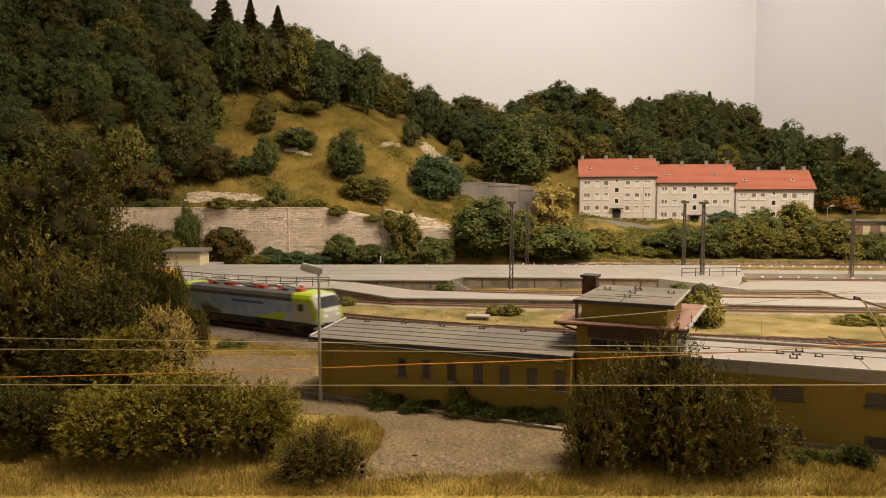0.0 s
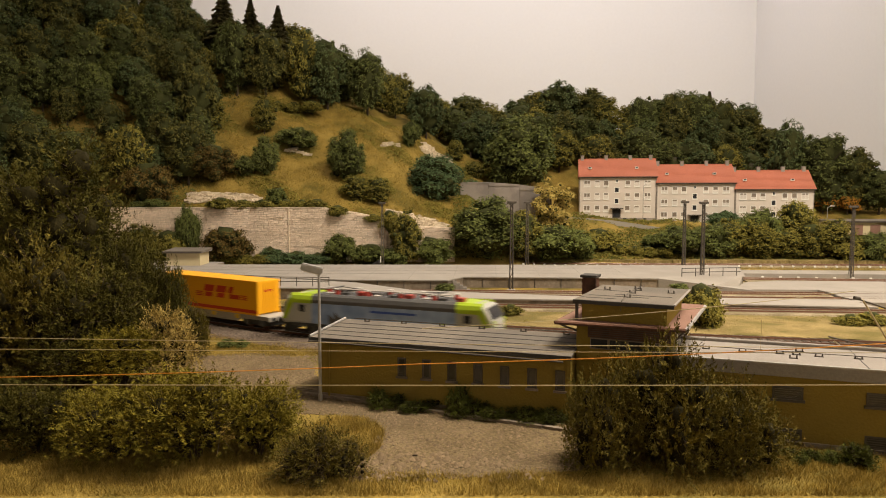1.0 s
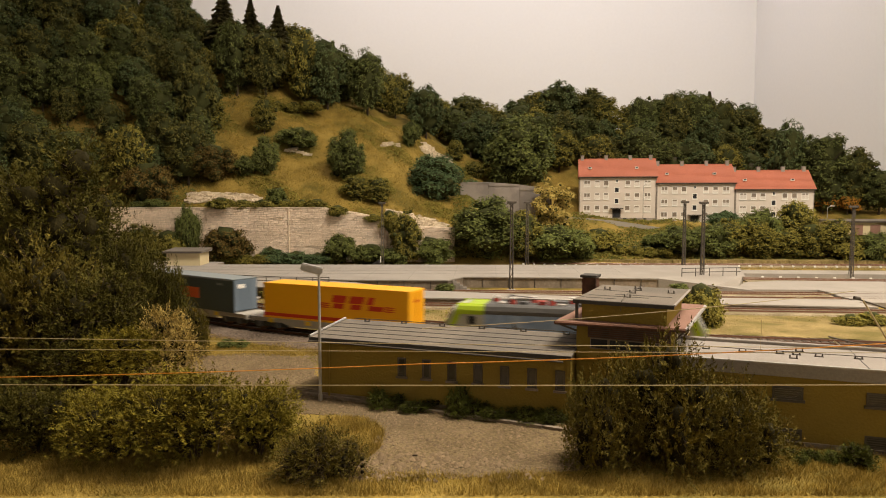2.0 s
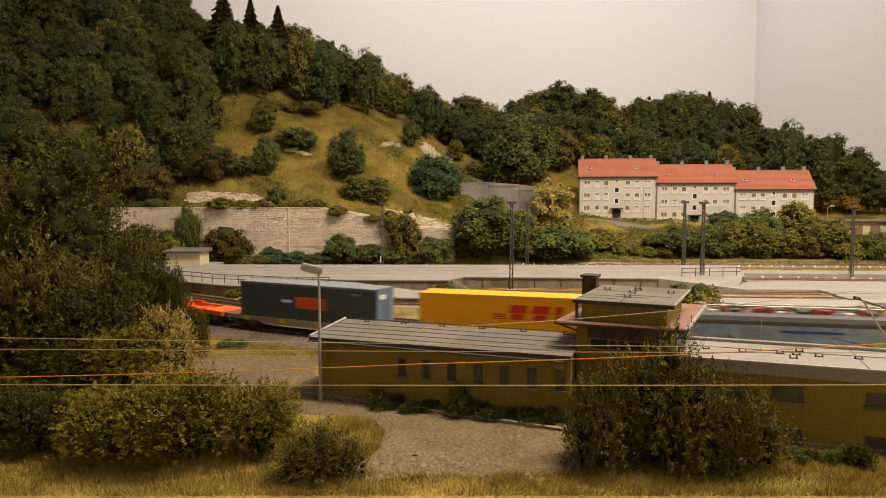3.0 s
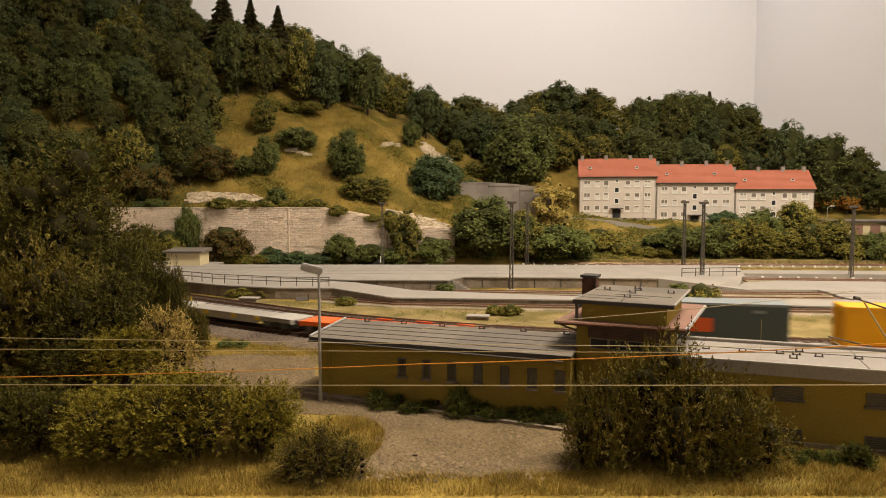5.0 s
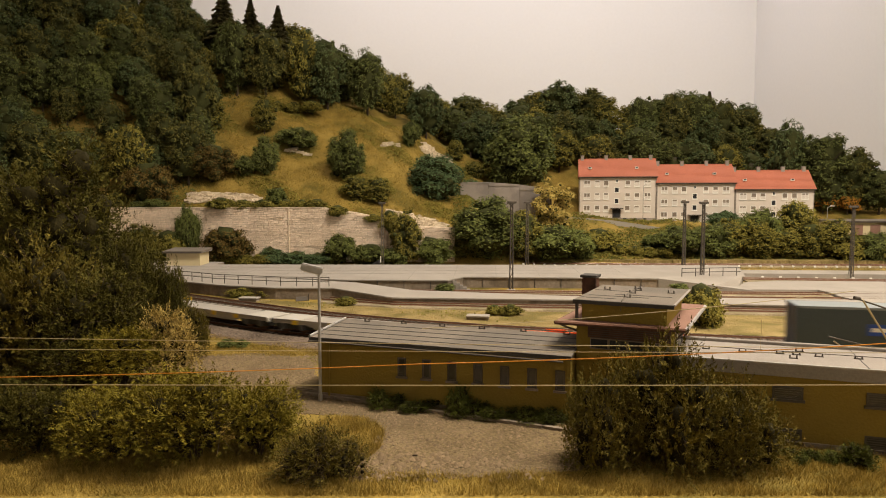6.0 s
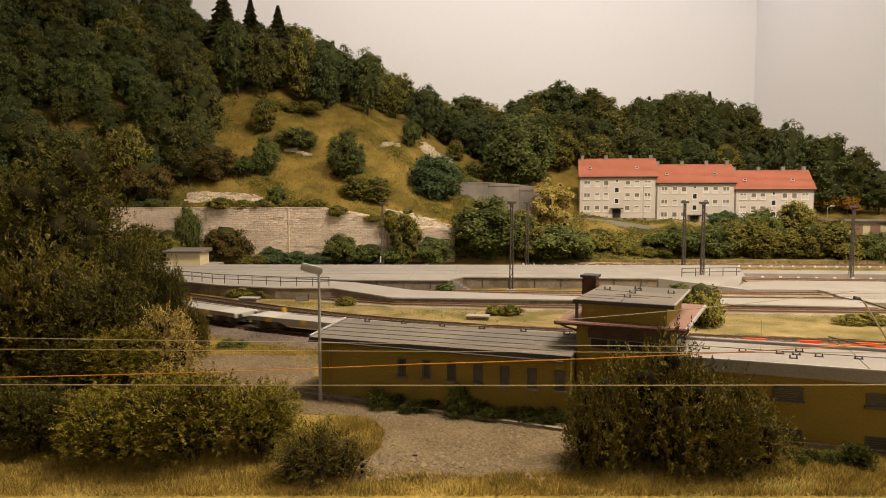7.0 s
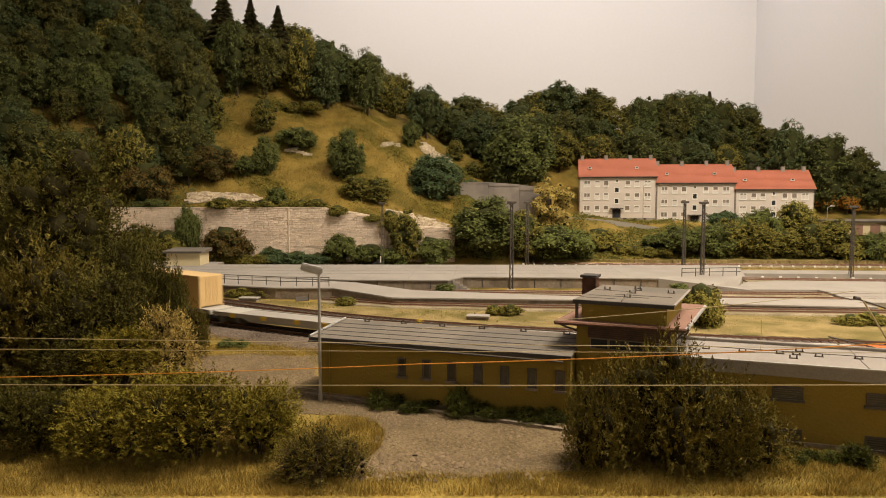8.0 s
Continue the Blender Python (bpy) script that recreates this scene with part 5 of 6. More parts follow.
# ---- plants ----


def flakes(rng, n, centres, radii, size, up=0.35, squash=0.8, reach=0.10):
    """Small bent leaf faces scattered on and just inside lobes."""
    k = rng.choice(len(centres), n * 6, p=radii ** 2 / (radii ** 2).sum())
    d = rng.normal(size=(n * 6, 3))
    d /= np.linalg.norm(d, axis=1)[:, None]
    d[:, 2] = np.where(d[:, 2] < -0.5, -d[:, 2], d[:, 2])
    axes = np.array([1, 1, squash])
    p = centres[k] + d * (radii[k] * (1.0 + reach * np.abs(rng.normal(size=n * 6)) - 0.1 * rng.random(n * 6)))[:, None] * axes
    out = np.ones(len(p), bool)
    for c, r in zip(centres, radii):  # keep the outer skin only
        out &= (((p - c) / axes) ** 2).sum(1) > (r * 0.86) ** 2
    p, d = p[out][:n], d[out][:n]
    n = len(p)
    nrm = d + rng.normal(size=(n, 3)) * 0.5 + np.array([0, 0, up])
    nrm /= np.linalg.norm(nrm, axis=1)[:, None]
    a = np.cross(nrm, rng.normal(size=(n, 3)))
    a /= np.linalg.norm(a, axis=1)[:, None]
    b = np.cross(nrm, a)
    s = size * rng.uniform(0.5, 1.35, n)[:, None]
    v = np.stack([p - a * s - b * s * 0.55, p - a * s * 0.4 + b * s * 0.65, p + a * s * 1.1 + nrm * s * 0.3], 1).reshape(-1, 3)
    return v, np.arange(3 * n).reshape(-1, 3)


def lobes(rng, w, h, n, lobe, z0=0.0, shell=0.45):
    """Lobe centres in an uneven rounded crown of width w and height h above z0."""
    d = rng.normal(size=(n, 3))
    d /= np.linalg.norm(d, axis=1)[:, None]
    r = rng.uniform(shell, 1.0, n)[:, None]
    c = d * r * np.array([w / 2 - lobe * 0.7, w / 2 - lobe * 0.7, h / 2 - lobe * 0.6])
    c[:, 2] += z0 + h / 2
    rad = lobe * rng.uniform(0.65, 1.25, n) * (1.0 - 0.25 * (c[:, 2] - z0) / h)
    return c, rad


def core_mesh(rng, c, rad, material, k=0.86, squash=0.8, sub=1):
    bm = B()
    for p, r in zip(c, rad):
        made = bmesh.ops.create_icosphere(bm, subdivisions=sub, radius=1.0, matrix=Matrix.LocRotScale(tuple(p), Euler(rng.random(3) * 3), (r * k, r * k, r * k * squash)))
        for v in made["verts"]:
            v.co += Vector(rng.normal(size=3)) * r * 0.09
    me = to_mesh("inner_foliage", bm, material)
    me.polygons.foreach_set("use_smooth", np.ones(len(me.polygons), dtype=bool))
    return me


def trunk_mesh(rng, h, r, spread):
    bm = B()
    top = Vector((rng.normal() * 0.2, rng.normal() * 0.2, h * 0.7))
    rod(bm, (0, 0, -0.6), top, r, 7, r * 0.45)
    for i in range(5):
        a = rng.random() * 6.28
        z = h * rng.uniform(0.25, 0.6)
        rod(bm, top * (z / (h * 0.7)), (math.cos(a) * spread, math.sin(a) * spread, z + h * 0.25), r * 0.4, 5, r * 0.12)
    return to_mesh("trunk", bm, M["bark"])


KINDS = {}


def tree_kind(key, seed, w, h, stem, n_lobes, lobe, n, size, material, k=0.86, reach=0.10, squash=0.8, shell=0.45):
    rng = np.random.default_rng(seed)
    c, rad = lobes(rng, w, h - stem, n_lobes, lobe, stem, shell)
    v, f = flakes(rng, n, c, rad, size, reach=reach, squash=squash)
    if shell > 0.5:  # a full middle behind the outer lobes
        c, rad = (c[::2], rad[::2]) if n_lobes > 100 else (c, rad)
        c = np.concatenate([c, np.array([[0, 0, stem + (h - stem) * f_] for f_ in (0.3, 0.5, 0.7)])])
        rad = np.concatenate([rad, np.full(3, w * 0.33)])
    # core in a darker colour than the leaves, as painted inner shade
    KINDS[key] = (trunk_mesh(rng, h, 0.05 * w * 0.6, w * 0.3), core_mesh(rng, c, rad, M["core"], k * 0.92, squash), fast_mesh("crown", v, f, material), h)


def sprig_kind(key, seed, w, h, sprigs, per, long, leaf, material, lumps=9, inner=0.46, open_foot=0.25, droop=0.0, skirt=0.85):
    """A shrub of thin stems that end in leafy sprigs, in uneven lumps with dark gaps between."""
    rng = np.random.default_rng(seed)
    # lumps: tufted heads at different heights, each a cone of sprigs
    a = rng.random(lumps) * 6.283
    rr = np.sqrt(rng.random(lumps)) * 0.62
    heads = np.stack([np.cos(a) * rr * w / 2, np.sin(a) * rr * w / 2, h * (open_foot + (0.98 - open_foot) * rng.uniform(0.45, 1.0, lumps) * (1.12 - 0.55 * rr))], 1)
    size = w * rng.uniform(0.15, 0.25, lumps)
    k = rng.choice(lumps, sprigs, p=size ** 2 / (size ** 2).sum())
    d = rng.normal(size=(sprigs, 3))
    d /= np.linalg.norm(d, axis=1)[:, None]
    down = rng.random(sprigs) ** 1.6  # each head trails downward into a skirt
    c = heads[k].copy()
    c[:, 2] -= down * (heads[k][:, 2] - h * open_foot * 0.6) * skirt
    out = c[:, :2] / (np.linalg.norm(c[:, :2], axis=1)[:, None] + 0.3)
    c[:, :2] += out * (down * size[k] * 0.7)[:, None]
    q = c + d * (size[k] * rng.uniform(0.55, 1.08, sprigs) * (1 - 0.15 * down))[:, None] * np.array([1, 1, 0.85])
    q[:, 2] = np.maximum(q[:, 2], 0.04 * h)
    axis = d * 0.75 + rng.normal(size=(sprigs, 3)) * 0.4 + np.array([0, 0, 0.45 - droop])
    axis[:, :2] += out * 0.3
    axis /= np.linalg.norm(axis, axis=1)[:, None]
    side = np.cross(axis, np.array([0, 0, 1.0]) + rng.normal(size=(sprigs, 3)) * 0.35)
    side /= np.linalg.norm(side, axis=1)[:, None] + 1e-6
    top = np.cross(side, axis)
    ell = long * rng.uniform(0.55, 1.35, sprigs)
    n = sprigs * per
    u = np.tile((np.arange(per) + 0.5) / per, sprigs)
    sg = np.tile(np.where(np.arange(per) % 2, 1.0, -1.0), sprigs)
    I = np.repeat(np.arange(sprigs), per)
    base = q[I] + axis[I] * (u * ell[I])[:, None] + rng.normal(size=(n, 3)) * leaf * 0.25
    ld = axis[I] * 0.7 + side[I] * (sg * (1.05 - 0.6 * u))[:, None] + top[I] * rng.uniform(-0.2, 0.5, n)[:, None] + rng.normal(size=(n, 3)) * 0.25
    ld /= np.linalg.norm(ld, axis=1)[:, None]
    lw = np.cross(ld, top[I] + rng.normal(size=(n, 3)) * 0.45)
    lw /= np.linalg.norm(lw, axis=1)[:, None] + 1e-6
    ls = (leaf * rng.uniform(0.55, 1.3, n) * (1.1 - 0.35 * u))[:, None]
    v = np.stack([base - lw * ls * 0.3, base + lw * ls * 0.3, base + ld * ls * 1.25], 1).reshape(-1, 3)
    crown = fast_mesh("crown", v, np.arange(3 * n).reshape(-1, 3), material)
    # thin stems up to the heads and out to some sprigs
    bm = B()
    for i in range(lumps):
        foot = Vector((heads[i][0] * 0.18, heads[i][1] * 0.18, -0.1))
        mid = Vector((heads[i][0] * 0.55, heads[i][1] * 0.55, heads[i][2] * 0.5))
        rod(bm, foot, mid, 0.013 * w, 5, 0.009 * w)
        rod(bm, mid, Vector(heads[i]), 0.009 * w, 5, 0.004 * w)
    for i in range(0, sprigs, max(1, sprigs // 260)):
        hub = Vector(c[i]) * 0.93
        rod(bm, hub, Vector(q[i] + axis[i] * ell[i] * 0.9), 0.003 * w, 3, 0.0012 * w)
    stems = to_mesh("trunk", bm, M["bark"])
    # dark blobs in the heads paint the shade between the sprigs
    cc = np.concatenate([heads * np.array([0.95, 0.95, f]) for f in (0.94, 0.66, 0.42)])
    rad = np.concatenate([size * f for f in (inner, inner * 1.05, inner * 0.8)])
    KINDS[key] = (stems, core_mesh(rng, cc, rad, M["twigshade"], 0.9, 0.9), crown, h)


def conifer_kind(key, seed, w, h, n, size):
    rng = np.random.default_rng(seed)
    z = rng.random(n) ** 1.5
    tier = (z * 9) % 1.0
    r = w / 2 * (1 - z) * (0.65 + 0.45 * (1 - tier)) * np.sqrt(rng.random(n))
    a = rng.random(n) * 6.283
    p = np.stack([np.cos(a) * r, np.sin(a) * r, 0.8 + z * (h - 0.8)], 1)
    out = np.stack([np.cos(a), np.sin(a), np.full(n, -0.35)], 1)
    side = np.stack([-np.sin(a), np.cos(a), rng.normal(size=n) * 0.4], 1)
    s = size * rng.uniform(0.6, 1.4, n)[:, None]
    v = np.stack([p - out * s, p - side * s * 0.5, p + out * s, p + side * s * 0.5], 1).reshape(-1, 3)
    bm = B()
    rod(bm, (0, 0, -0.5), (0, 0, h), 0.22, 6, 0.03)
    # dark inner cone, the shade among the needles given as colour
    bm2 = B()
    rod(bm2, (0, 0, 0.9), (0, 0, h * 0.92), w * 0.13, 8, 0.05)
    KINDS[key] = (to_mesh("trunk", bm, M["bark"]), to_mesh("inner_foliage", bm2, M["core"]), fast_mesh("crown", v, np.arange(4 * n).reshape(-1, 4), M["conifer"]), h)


for i in range(6):
    tree_kind("forest%d" % i, 20 + i, 8.8, 12.5, 0.2, 130, 0.72, 5000, 0.21, M[("forest", "forestbrown", "forest", "forestcool", "forestbrown", "forestcool")[i]], k=0.94, squash=1.15, reach=0.27, shell=0.66)
for i in range(2):
    tree_kind("olive%d" % i, 40 + i, 7.6, 11.0, 0.2, 120, 0.7, 5200, 0.2, M["olive"], k=0.9, squash=1.15, reach=0.4, shell=0.62)
tree_kind("cool0", 50, 8.0, 9.0, 0.0, 80, 0.95, 8000, 0.17, M["cool"], squash=1.0, reach=0.35, shell=0.65)
tree_kind("green0", 51, 7.0, 9.5, 0.1, 80, 0.85, 8000, 0.16, M["green"], squash=1.1, reach=0.35, shell=0.6)
tree_kind("green1", 52, 6.5, 6.0, 0.0, 70, 0.75, 6500, 0.15, M["green"], reach=0.4, shell=0.6)
tree_kind("brown0", 53, 7.5, 6.0, 0.0, 70, 0.8, 6500, 0.15, M["brown"], reach=0.4, shell=0.6)
tree_kind("yellow0", 54, 6.5, 9.5, 0.3, 75, 0.6, 7000, 0.16, M["yellow"], k=0.65, reach=0.3)
tree_kind("orange0", 55, 6.0, 5.0, 0.3, 40, 0.7, 3000, 0.17, M["orange"], reach=0.3)
tree_kind("bush0", 56, 5.0, 3.6, 0.0, 50, 0.55, 5000, 0.14, M["green"], reach=0.45, shell=0.55)
tree_kind("bush1", 57, 5.0, 3.2, 0.0, 50, 0.55, 5000, 0.14, M["olive"], reach=0.45, shell=0.55)
tree_kind("bush2", 58, 5.0, 3.2, 0.0, 50, 0.55, 5000, 0.14, M["cool"], reach=0.45, shell=0.55)
conifer_kind("conifer0", 60, 8.5, 12.0, 5200, 0.42)
# plants close to the eye: fine twigs and small leaves
sprig_kind("near0", 70, 5.0, 4.0, 1900, 11, 0.42, 0.12, M["dusk"], lumps=11)
sprig_kind("near1", 71, 5.0, 4.0, 2300, 13, 0.5, 0.12, M["amber"], lumps=13, droop=0.15, open_foot=0.3, skirt=0.65)
sprig_kind("near2", 72, 5.0, 4.0, 1300, 11, 0.7, 0.14, M["straw"], lumps=8, droop=0.5)
sprig_kind("near3", 73, 5.0, 4.0, 620, 10, 0.75, 0.15, M["moss"], lumps=11, inner=0.3)
sprig_kind("near5", 77, 5.0, 4.0, 700, 10, 0.6, 0.2, M["ivy"], lumps=12, inner=0.5)
sprig_kind("near4", 76, 5.0, 4.0, 2100, 12, 0.42, 0.12, M["moss"], lumps=15, open_foot=0.18)
sprig_kind("neartree0", 74, 9.5, 13.0, 3400, 11, 0.8, 0.22, M["dusk"], lumps=30, open_foot=0.08, inner=0.55)
sprig_kind("neartree1", 75, 9.5, 13.0, 3400, 11, 0.8, 0.22, M["dusk"], lumps=30, open_foot=0.08, inner=0.55)

WIDTHS = {"forest0": 9.4, "forest1": 9.4, "forest2": 9.4, "forest3": 9.4, "forest4": 9.4, "forest5": 9.4, "olive0": 8, "olive1": 8, "cool0": 8, "green0": 7, "green1": 6.5, "brown0": 7.5, "yellow0": 6.5, "orange0": 6, "bush0": 5, "bush1": 5, "bush2": 5, "near0": 5, "near1": 5, "near2": 5, "near3": 5, "near4": 5, "near5": 5, "neartree0": 9.5, "neartree1": 9.5}
LABELS = {"forest": ("dense dark green broadleaf tree on the wooded slope", "tree"), "olive": ("olive brown broadleaf tree on the wooded slope", "tree"), "cool": ("rounded bluish green tree on dry grass", "tree"), "green": ("full mid green tree on the bank", "tree"),
          "brown": ("reddish brown autumn shrub on dry grass", "shrub"), "yellow": ("pale yellow autumn tree by the house bank", "tree"), "orange": ("orange autumn tree behind the houses", "tree"), "bush": ("low leafy shrub on the bank", "shrub"), "conifer": ("dark pointed conifer on the ridge", "conifer"),
          "near": ("fine-leaved olive green shrub with thin twigs", "shrub"), "neartree": ("tall dark fine-leaved tree above the line", "tree")}


def plant(key, x, y, size=1.0, rz=0.0, z=None, wide=1.0, group="hillside trees", label=""):
    trunk, core, crown, h = KINDS[key]
    word = key.rstrip("0123456789")
    lab, cat = LABELS[word]
    t = new("tree" if cat in ("tree", "conifer") else "shrub")
    zz = hz(x, y) if z is None else z
    t.matrix_basis = at(x, y, zz - 0.25 * size, rz) @ Matrix.Diagonal((size * wide, size * wide, size, 1))
    tagged(t, label or lab, cat, group)
    if word not in ("bush", "brown") and key != "green1":
        part("trunk", trunk, None, t)
    part("crown", crown, None, t)
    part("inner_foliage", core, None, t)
    return t


rw = random.Random(77)


def forest():
    keys = ["forest0", "forest1", "forest2", "forest3", "forest4", "forest5"]
    # wooded ridge behind
    y = 158.0
    row = 0
    while y < 198:
        x = -128.0 + (row % 2) * 3.4
        while x < 98:
            xx, yy = x + rw.uniform(-2, 2), y + rw.uniform(-2, 2)
            visible_edge = np.interp(xx, [-60, -40, -10, 4, 22, 30, 95], [158, 157, 160, 152, 150, 168, 166])
            if yy > visible_edge and xx > -0.66 * yy - 4 and hz(xx, yy) < 12.5 + 0.284 * yy and not (yy > 195 and rw.random() < 0.3):
                k = rw.choice(keys) if rw.random() < 0.8 else rw.choice(["olive0", "olive1"])
                plant(k, xx, yy, rw.uniform(0.85, 1.25) * float(np.interp(xx, [-72, -64, -48, -40, -15, 10, 26, 50, 80, 95], [1.0, 0.8, 0.82, 1.0, 0.82, 0.84, 0.95, 0.95, 0.86, 0.75])), rw.uniform(0, 360), wide=1.25 if xx > 0 else 1.0, group="ridge trees")
            x += 7.4 if xx < -10 or yy < 172 else 6.0
        y += 7.6
        row += 1
    # wooded slope above the wall
    for y in (126, 132, 138.5, 145, 152, 158):
        x = -128.0
        while x < float(np.interp(y, [126, 145, 158], [-45, -45, -50])):
            k = rw.choice(keys) if rw.random() < 0.75 else rw.choice(["olive0", "olive1", "green0", "brown0"])
            if x > -0.66 * y - 4 and hz(x, y) < 12.5 + 0.284 * y:
                plant(k, x + rw.uniform(-1.5, 1.5), y + rw.uniform(-2, 2), rw.uniform(0.65, 1.0), rw.uniform(0, 360), group="slope trees")
            x += 5.8
    for x, y, s in ((-52, 168, 1.15), (-45.5, 168, 1.05), (-39, 168, 1.0)):
        plant("conifer0", x, y, s, 30 * x, z=hz(x, y) + 6, wide=0.95, group="ridge conifers")
    plant("conifer0", 70.7, 187, 1.2, 0, wide=0.8, group="ridge conifers")


forest()

MEADOW = [ ('green0', -17.8, 130.3, 13.9, 1.08, 0.98), ('olive0', -13.8, 127.0, 10.0, 0.5, 2.32), ('cool0', -1.5, 135.0, 10.1, 1.1, 1.3), ('green0', -33.0, 129.9, 15.2, 0.8, 0.95), ('brown0', -42.4, 128.1, 14.1, 1.17, 1.12), ('green1', -36.4, 129.1, 15.0, 0.7, 1.15), ('olive1', -35.8, 140.8, 23.9, 0.73, 0.99), ('green1', -28.7, 137.6, 20.8, 0.77, 1.67), ('bush1', -31.9, 150.5, 29.2, 0.81, 3.01), ('forest0', -54.2, 134.8, 20.1, 1.13, 0.97), ('forest1', -47.8, 136.6, 21.2, 1.5, 0.7), ('olive0', -55.3, 124.4, 11.3, 1.25, 0.81), ('brown0', -51.5, 122.2, 9.5, 1.34, 0.99), ('bush0', -29.4, 123.2, 10.0, 0.87, 0.92), ('green1', -6.6, 146.9, 21.6, 1.03, 0.64) ]
MEADOW_2 = [ ('olive1', 2.7, 153.0, 18.8, 0.46, 1.29), ('green0', 15.9, 150.0, 11.7, 1.83, 1.24), ('olive1', 8.6, 149.7, 14.6, 0.47, 2.58), ('cool0', 12.6, 162.2, 17.7, 1.07, 1.38), ('green1', -3.3, 169.4, 26.7, 0.67, 1.26), ('bush0', -26.7, 138.6, 21.1, 0.92, 0.98), ('bush2', 5.9, 142.7, 11.8, 0.92, 1.27), ('olive1', -11.0, 162.3, 29.3, 0.77, 0.86), ('forest2', -16.6, 154.5, 29.1, 1.19, 0.87), ('forest3', -25.2, 153.8, 30.2, 1.21, 0.85), ('olive1', -30.5, 155.7, 31.7, 1.53, 0.72), ('forest4', -38.8, 154.3, 33.1, 1.28, 0.92), ('forest2', -45.0, 154.3, 33.3, 1.37, 0.76) ]
BANK = [ ('green0', 7.9, 119.3, 0.4, 1.18, 1.64), ('green1', 19.6, 119.8, 0.3, 1.13, 1.59), ('olive0', 13.8, 120.0, 0.4, 0.85, 1.29), ('bush0', 23.7, 120.8, 0.5, 1.36, 1.01), ('yellow0', 20.8, 132.1, 4.5, 1.16, 1.11), ('green1', 57.2, 125.1, 1.3, 1.46, 0.91), ('olive0', 63.3, 125.1, 1.3, 0.92, 1.17), ('green1', 41.7, 123.1, 0.9, 0.98, 1.57), ('green1', 47.8, 122.6, 0.7, 1.11, 1.17), ('olive1', 52.8, 122.6, 0.6, 0.62, 1.91), ('olive0', 58.2, 121.8, 0.4, 0.6, 2.29), ('olive1', 66.6, 122.3, 0.4, 0.64, 2.03), ('bush1', 70.5, 120.8, 0.1, 1.36, 1.23) ]
BANK_2 = [ ('green1', 74.4, 119.7, -0.1, 0.98, 1.15), ('green1', 89.5, 135.0, 2.9, 0.9, 1.0), ('bush2', 60.0, 148.2, 4.9, 1.05, 1.6), ('bush1', 28.3, 125.7, 2.0, 1.1, 1.68), ('bush1', 32.7, 123.1, 1.1, 0.55, 1.9), ('bush0', 38.6, 126.2, 1.9, 0.8, 1.3), ('bush1', 37.4, 122.1, 0.7, 0.6, 1.93), ('orange0', 89.3, 163.9, 7.5, 1.12, 1.09), ('orange0', 95.6, 164.4, 7.1, 1.06, 1.01), ('forest0', 88.9, 164.5, 7.9, 1.57, 1.1), ('forest1', 98.5, 166.7, 7.3, 1.35, 0.94), ('forest2', 102.0, 162.9, 7.2, 0.91, 1.36), ('olive1', 4.5, 119.0, 0.3, 0.45, 1.88), ('forest3', 81.6, 165.5, 8.5, 1.72, 0.66), ('forest1', 60.5, 182, 22.5, 1.33, 0.8), ('forest2', 66.0, 182, 22.5, 1.33, 0.8), ('forest4', 73.5, 184, 22, 1.27, 0.8), ('forest0', 51.5, 182, 22.5, 1.28, 0.8) ]
FOOT = [ ('green1', -17.4, 116.5, 0, 0.94, 0.96), ('bush0', -12.1, 115.5, 0, 1.05, 1.43), ('olive1', -6.2, 116, 0, 0.88, 0.88), ('bush0', -1.5, 116.5, 0, 1.38, 1.03), ('bush2', -23.0, 116, 0, 0.64, 2.51), ('bush2', -28.8, 116, 0, 0.88, 1.2), ('brown0', -36.2, 116.5, 0, 1.09, 1.15), ('green1', -42.9, 116.8, 0, 1.82, 0.37), ('bush1', -45.8, 116.5, 0, 1.76, 0.97), ('bush1', -33.1, 115, 0, 0.69, 2.97), ('bush0', -7.9, 115.5, 0, 0.84, 1.34), ('olive1', -50.3, 116, 0, 0.64, 1.66) ]
IVY = [ ('bush1', -18.1, 118.7, 7.9, 0.6, 1.5), ('bush1', -11.9, 118.6, 7.0, 0.4, 1.6), ('bush1', -34.4, 119.5, 9, 0.66, 3.56), ('bush1', -25.9, 120.5, 9, 0.66, 1.79), ('bush0', -51.1, 120.5, 9, 0.58, 2.35), ('bush1', -9.0, 118.2, 5.5, 1.09, 0.79), ('bush1', -21.9, 120.5, 9, 0.59, 1.65), ('olive1', -59.1, 120.5, 9, 0.31, 3.19) ]
YARD = [ ('bush1', 23.4, 62.1, -0.6, 1.25, 0.78), ('bush1', 5.8, 67.1, -0.4, 0.40, 1.79), ('bush1', 37.8, 62.1, -0.5, 0.40, 2.3), ('bush0', -16.6, 54.8, -0.8, 0.21, 2.09), ('bush1', -21.7, 80, -0.4, 0.43, 2.69), ('bush1', -10.4, 73.6, -0.4, 0.32, 1.6), ('bush0', 28.4, 83, -0.4, 0.38, 1.44), ('bush0', 0.4, 83.5, -0.4, 0.36, 1.51) ]
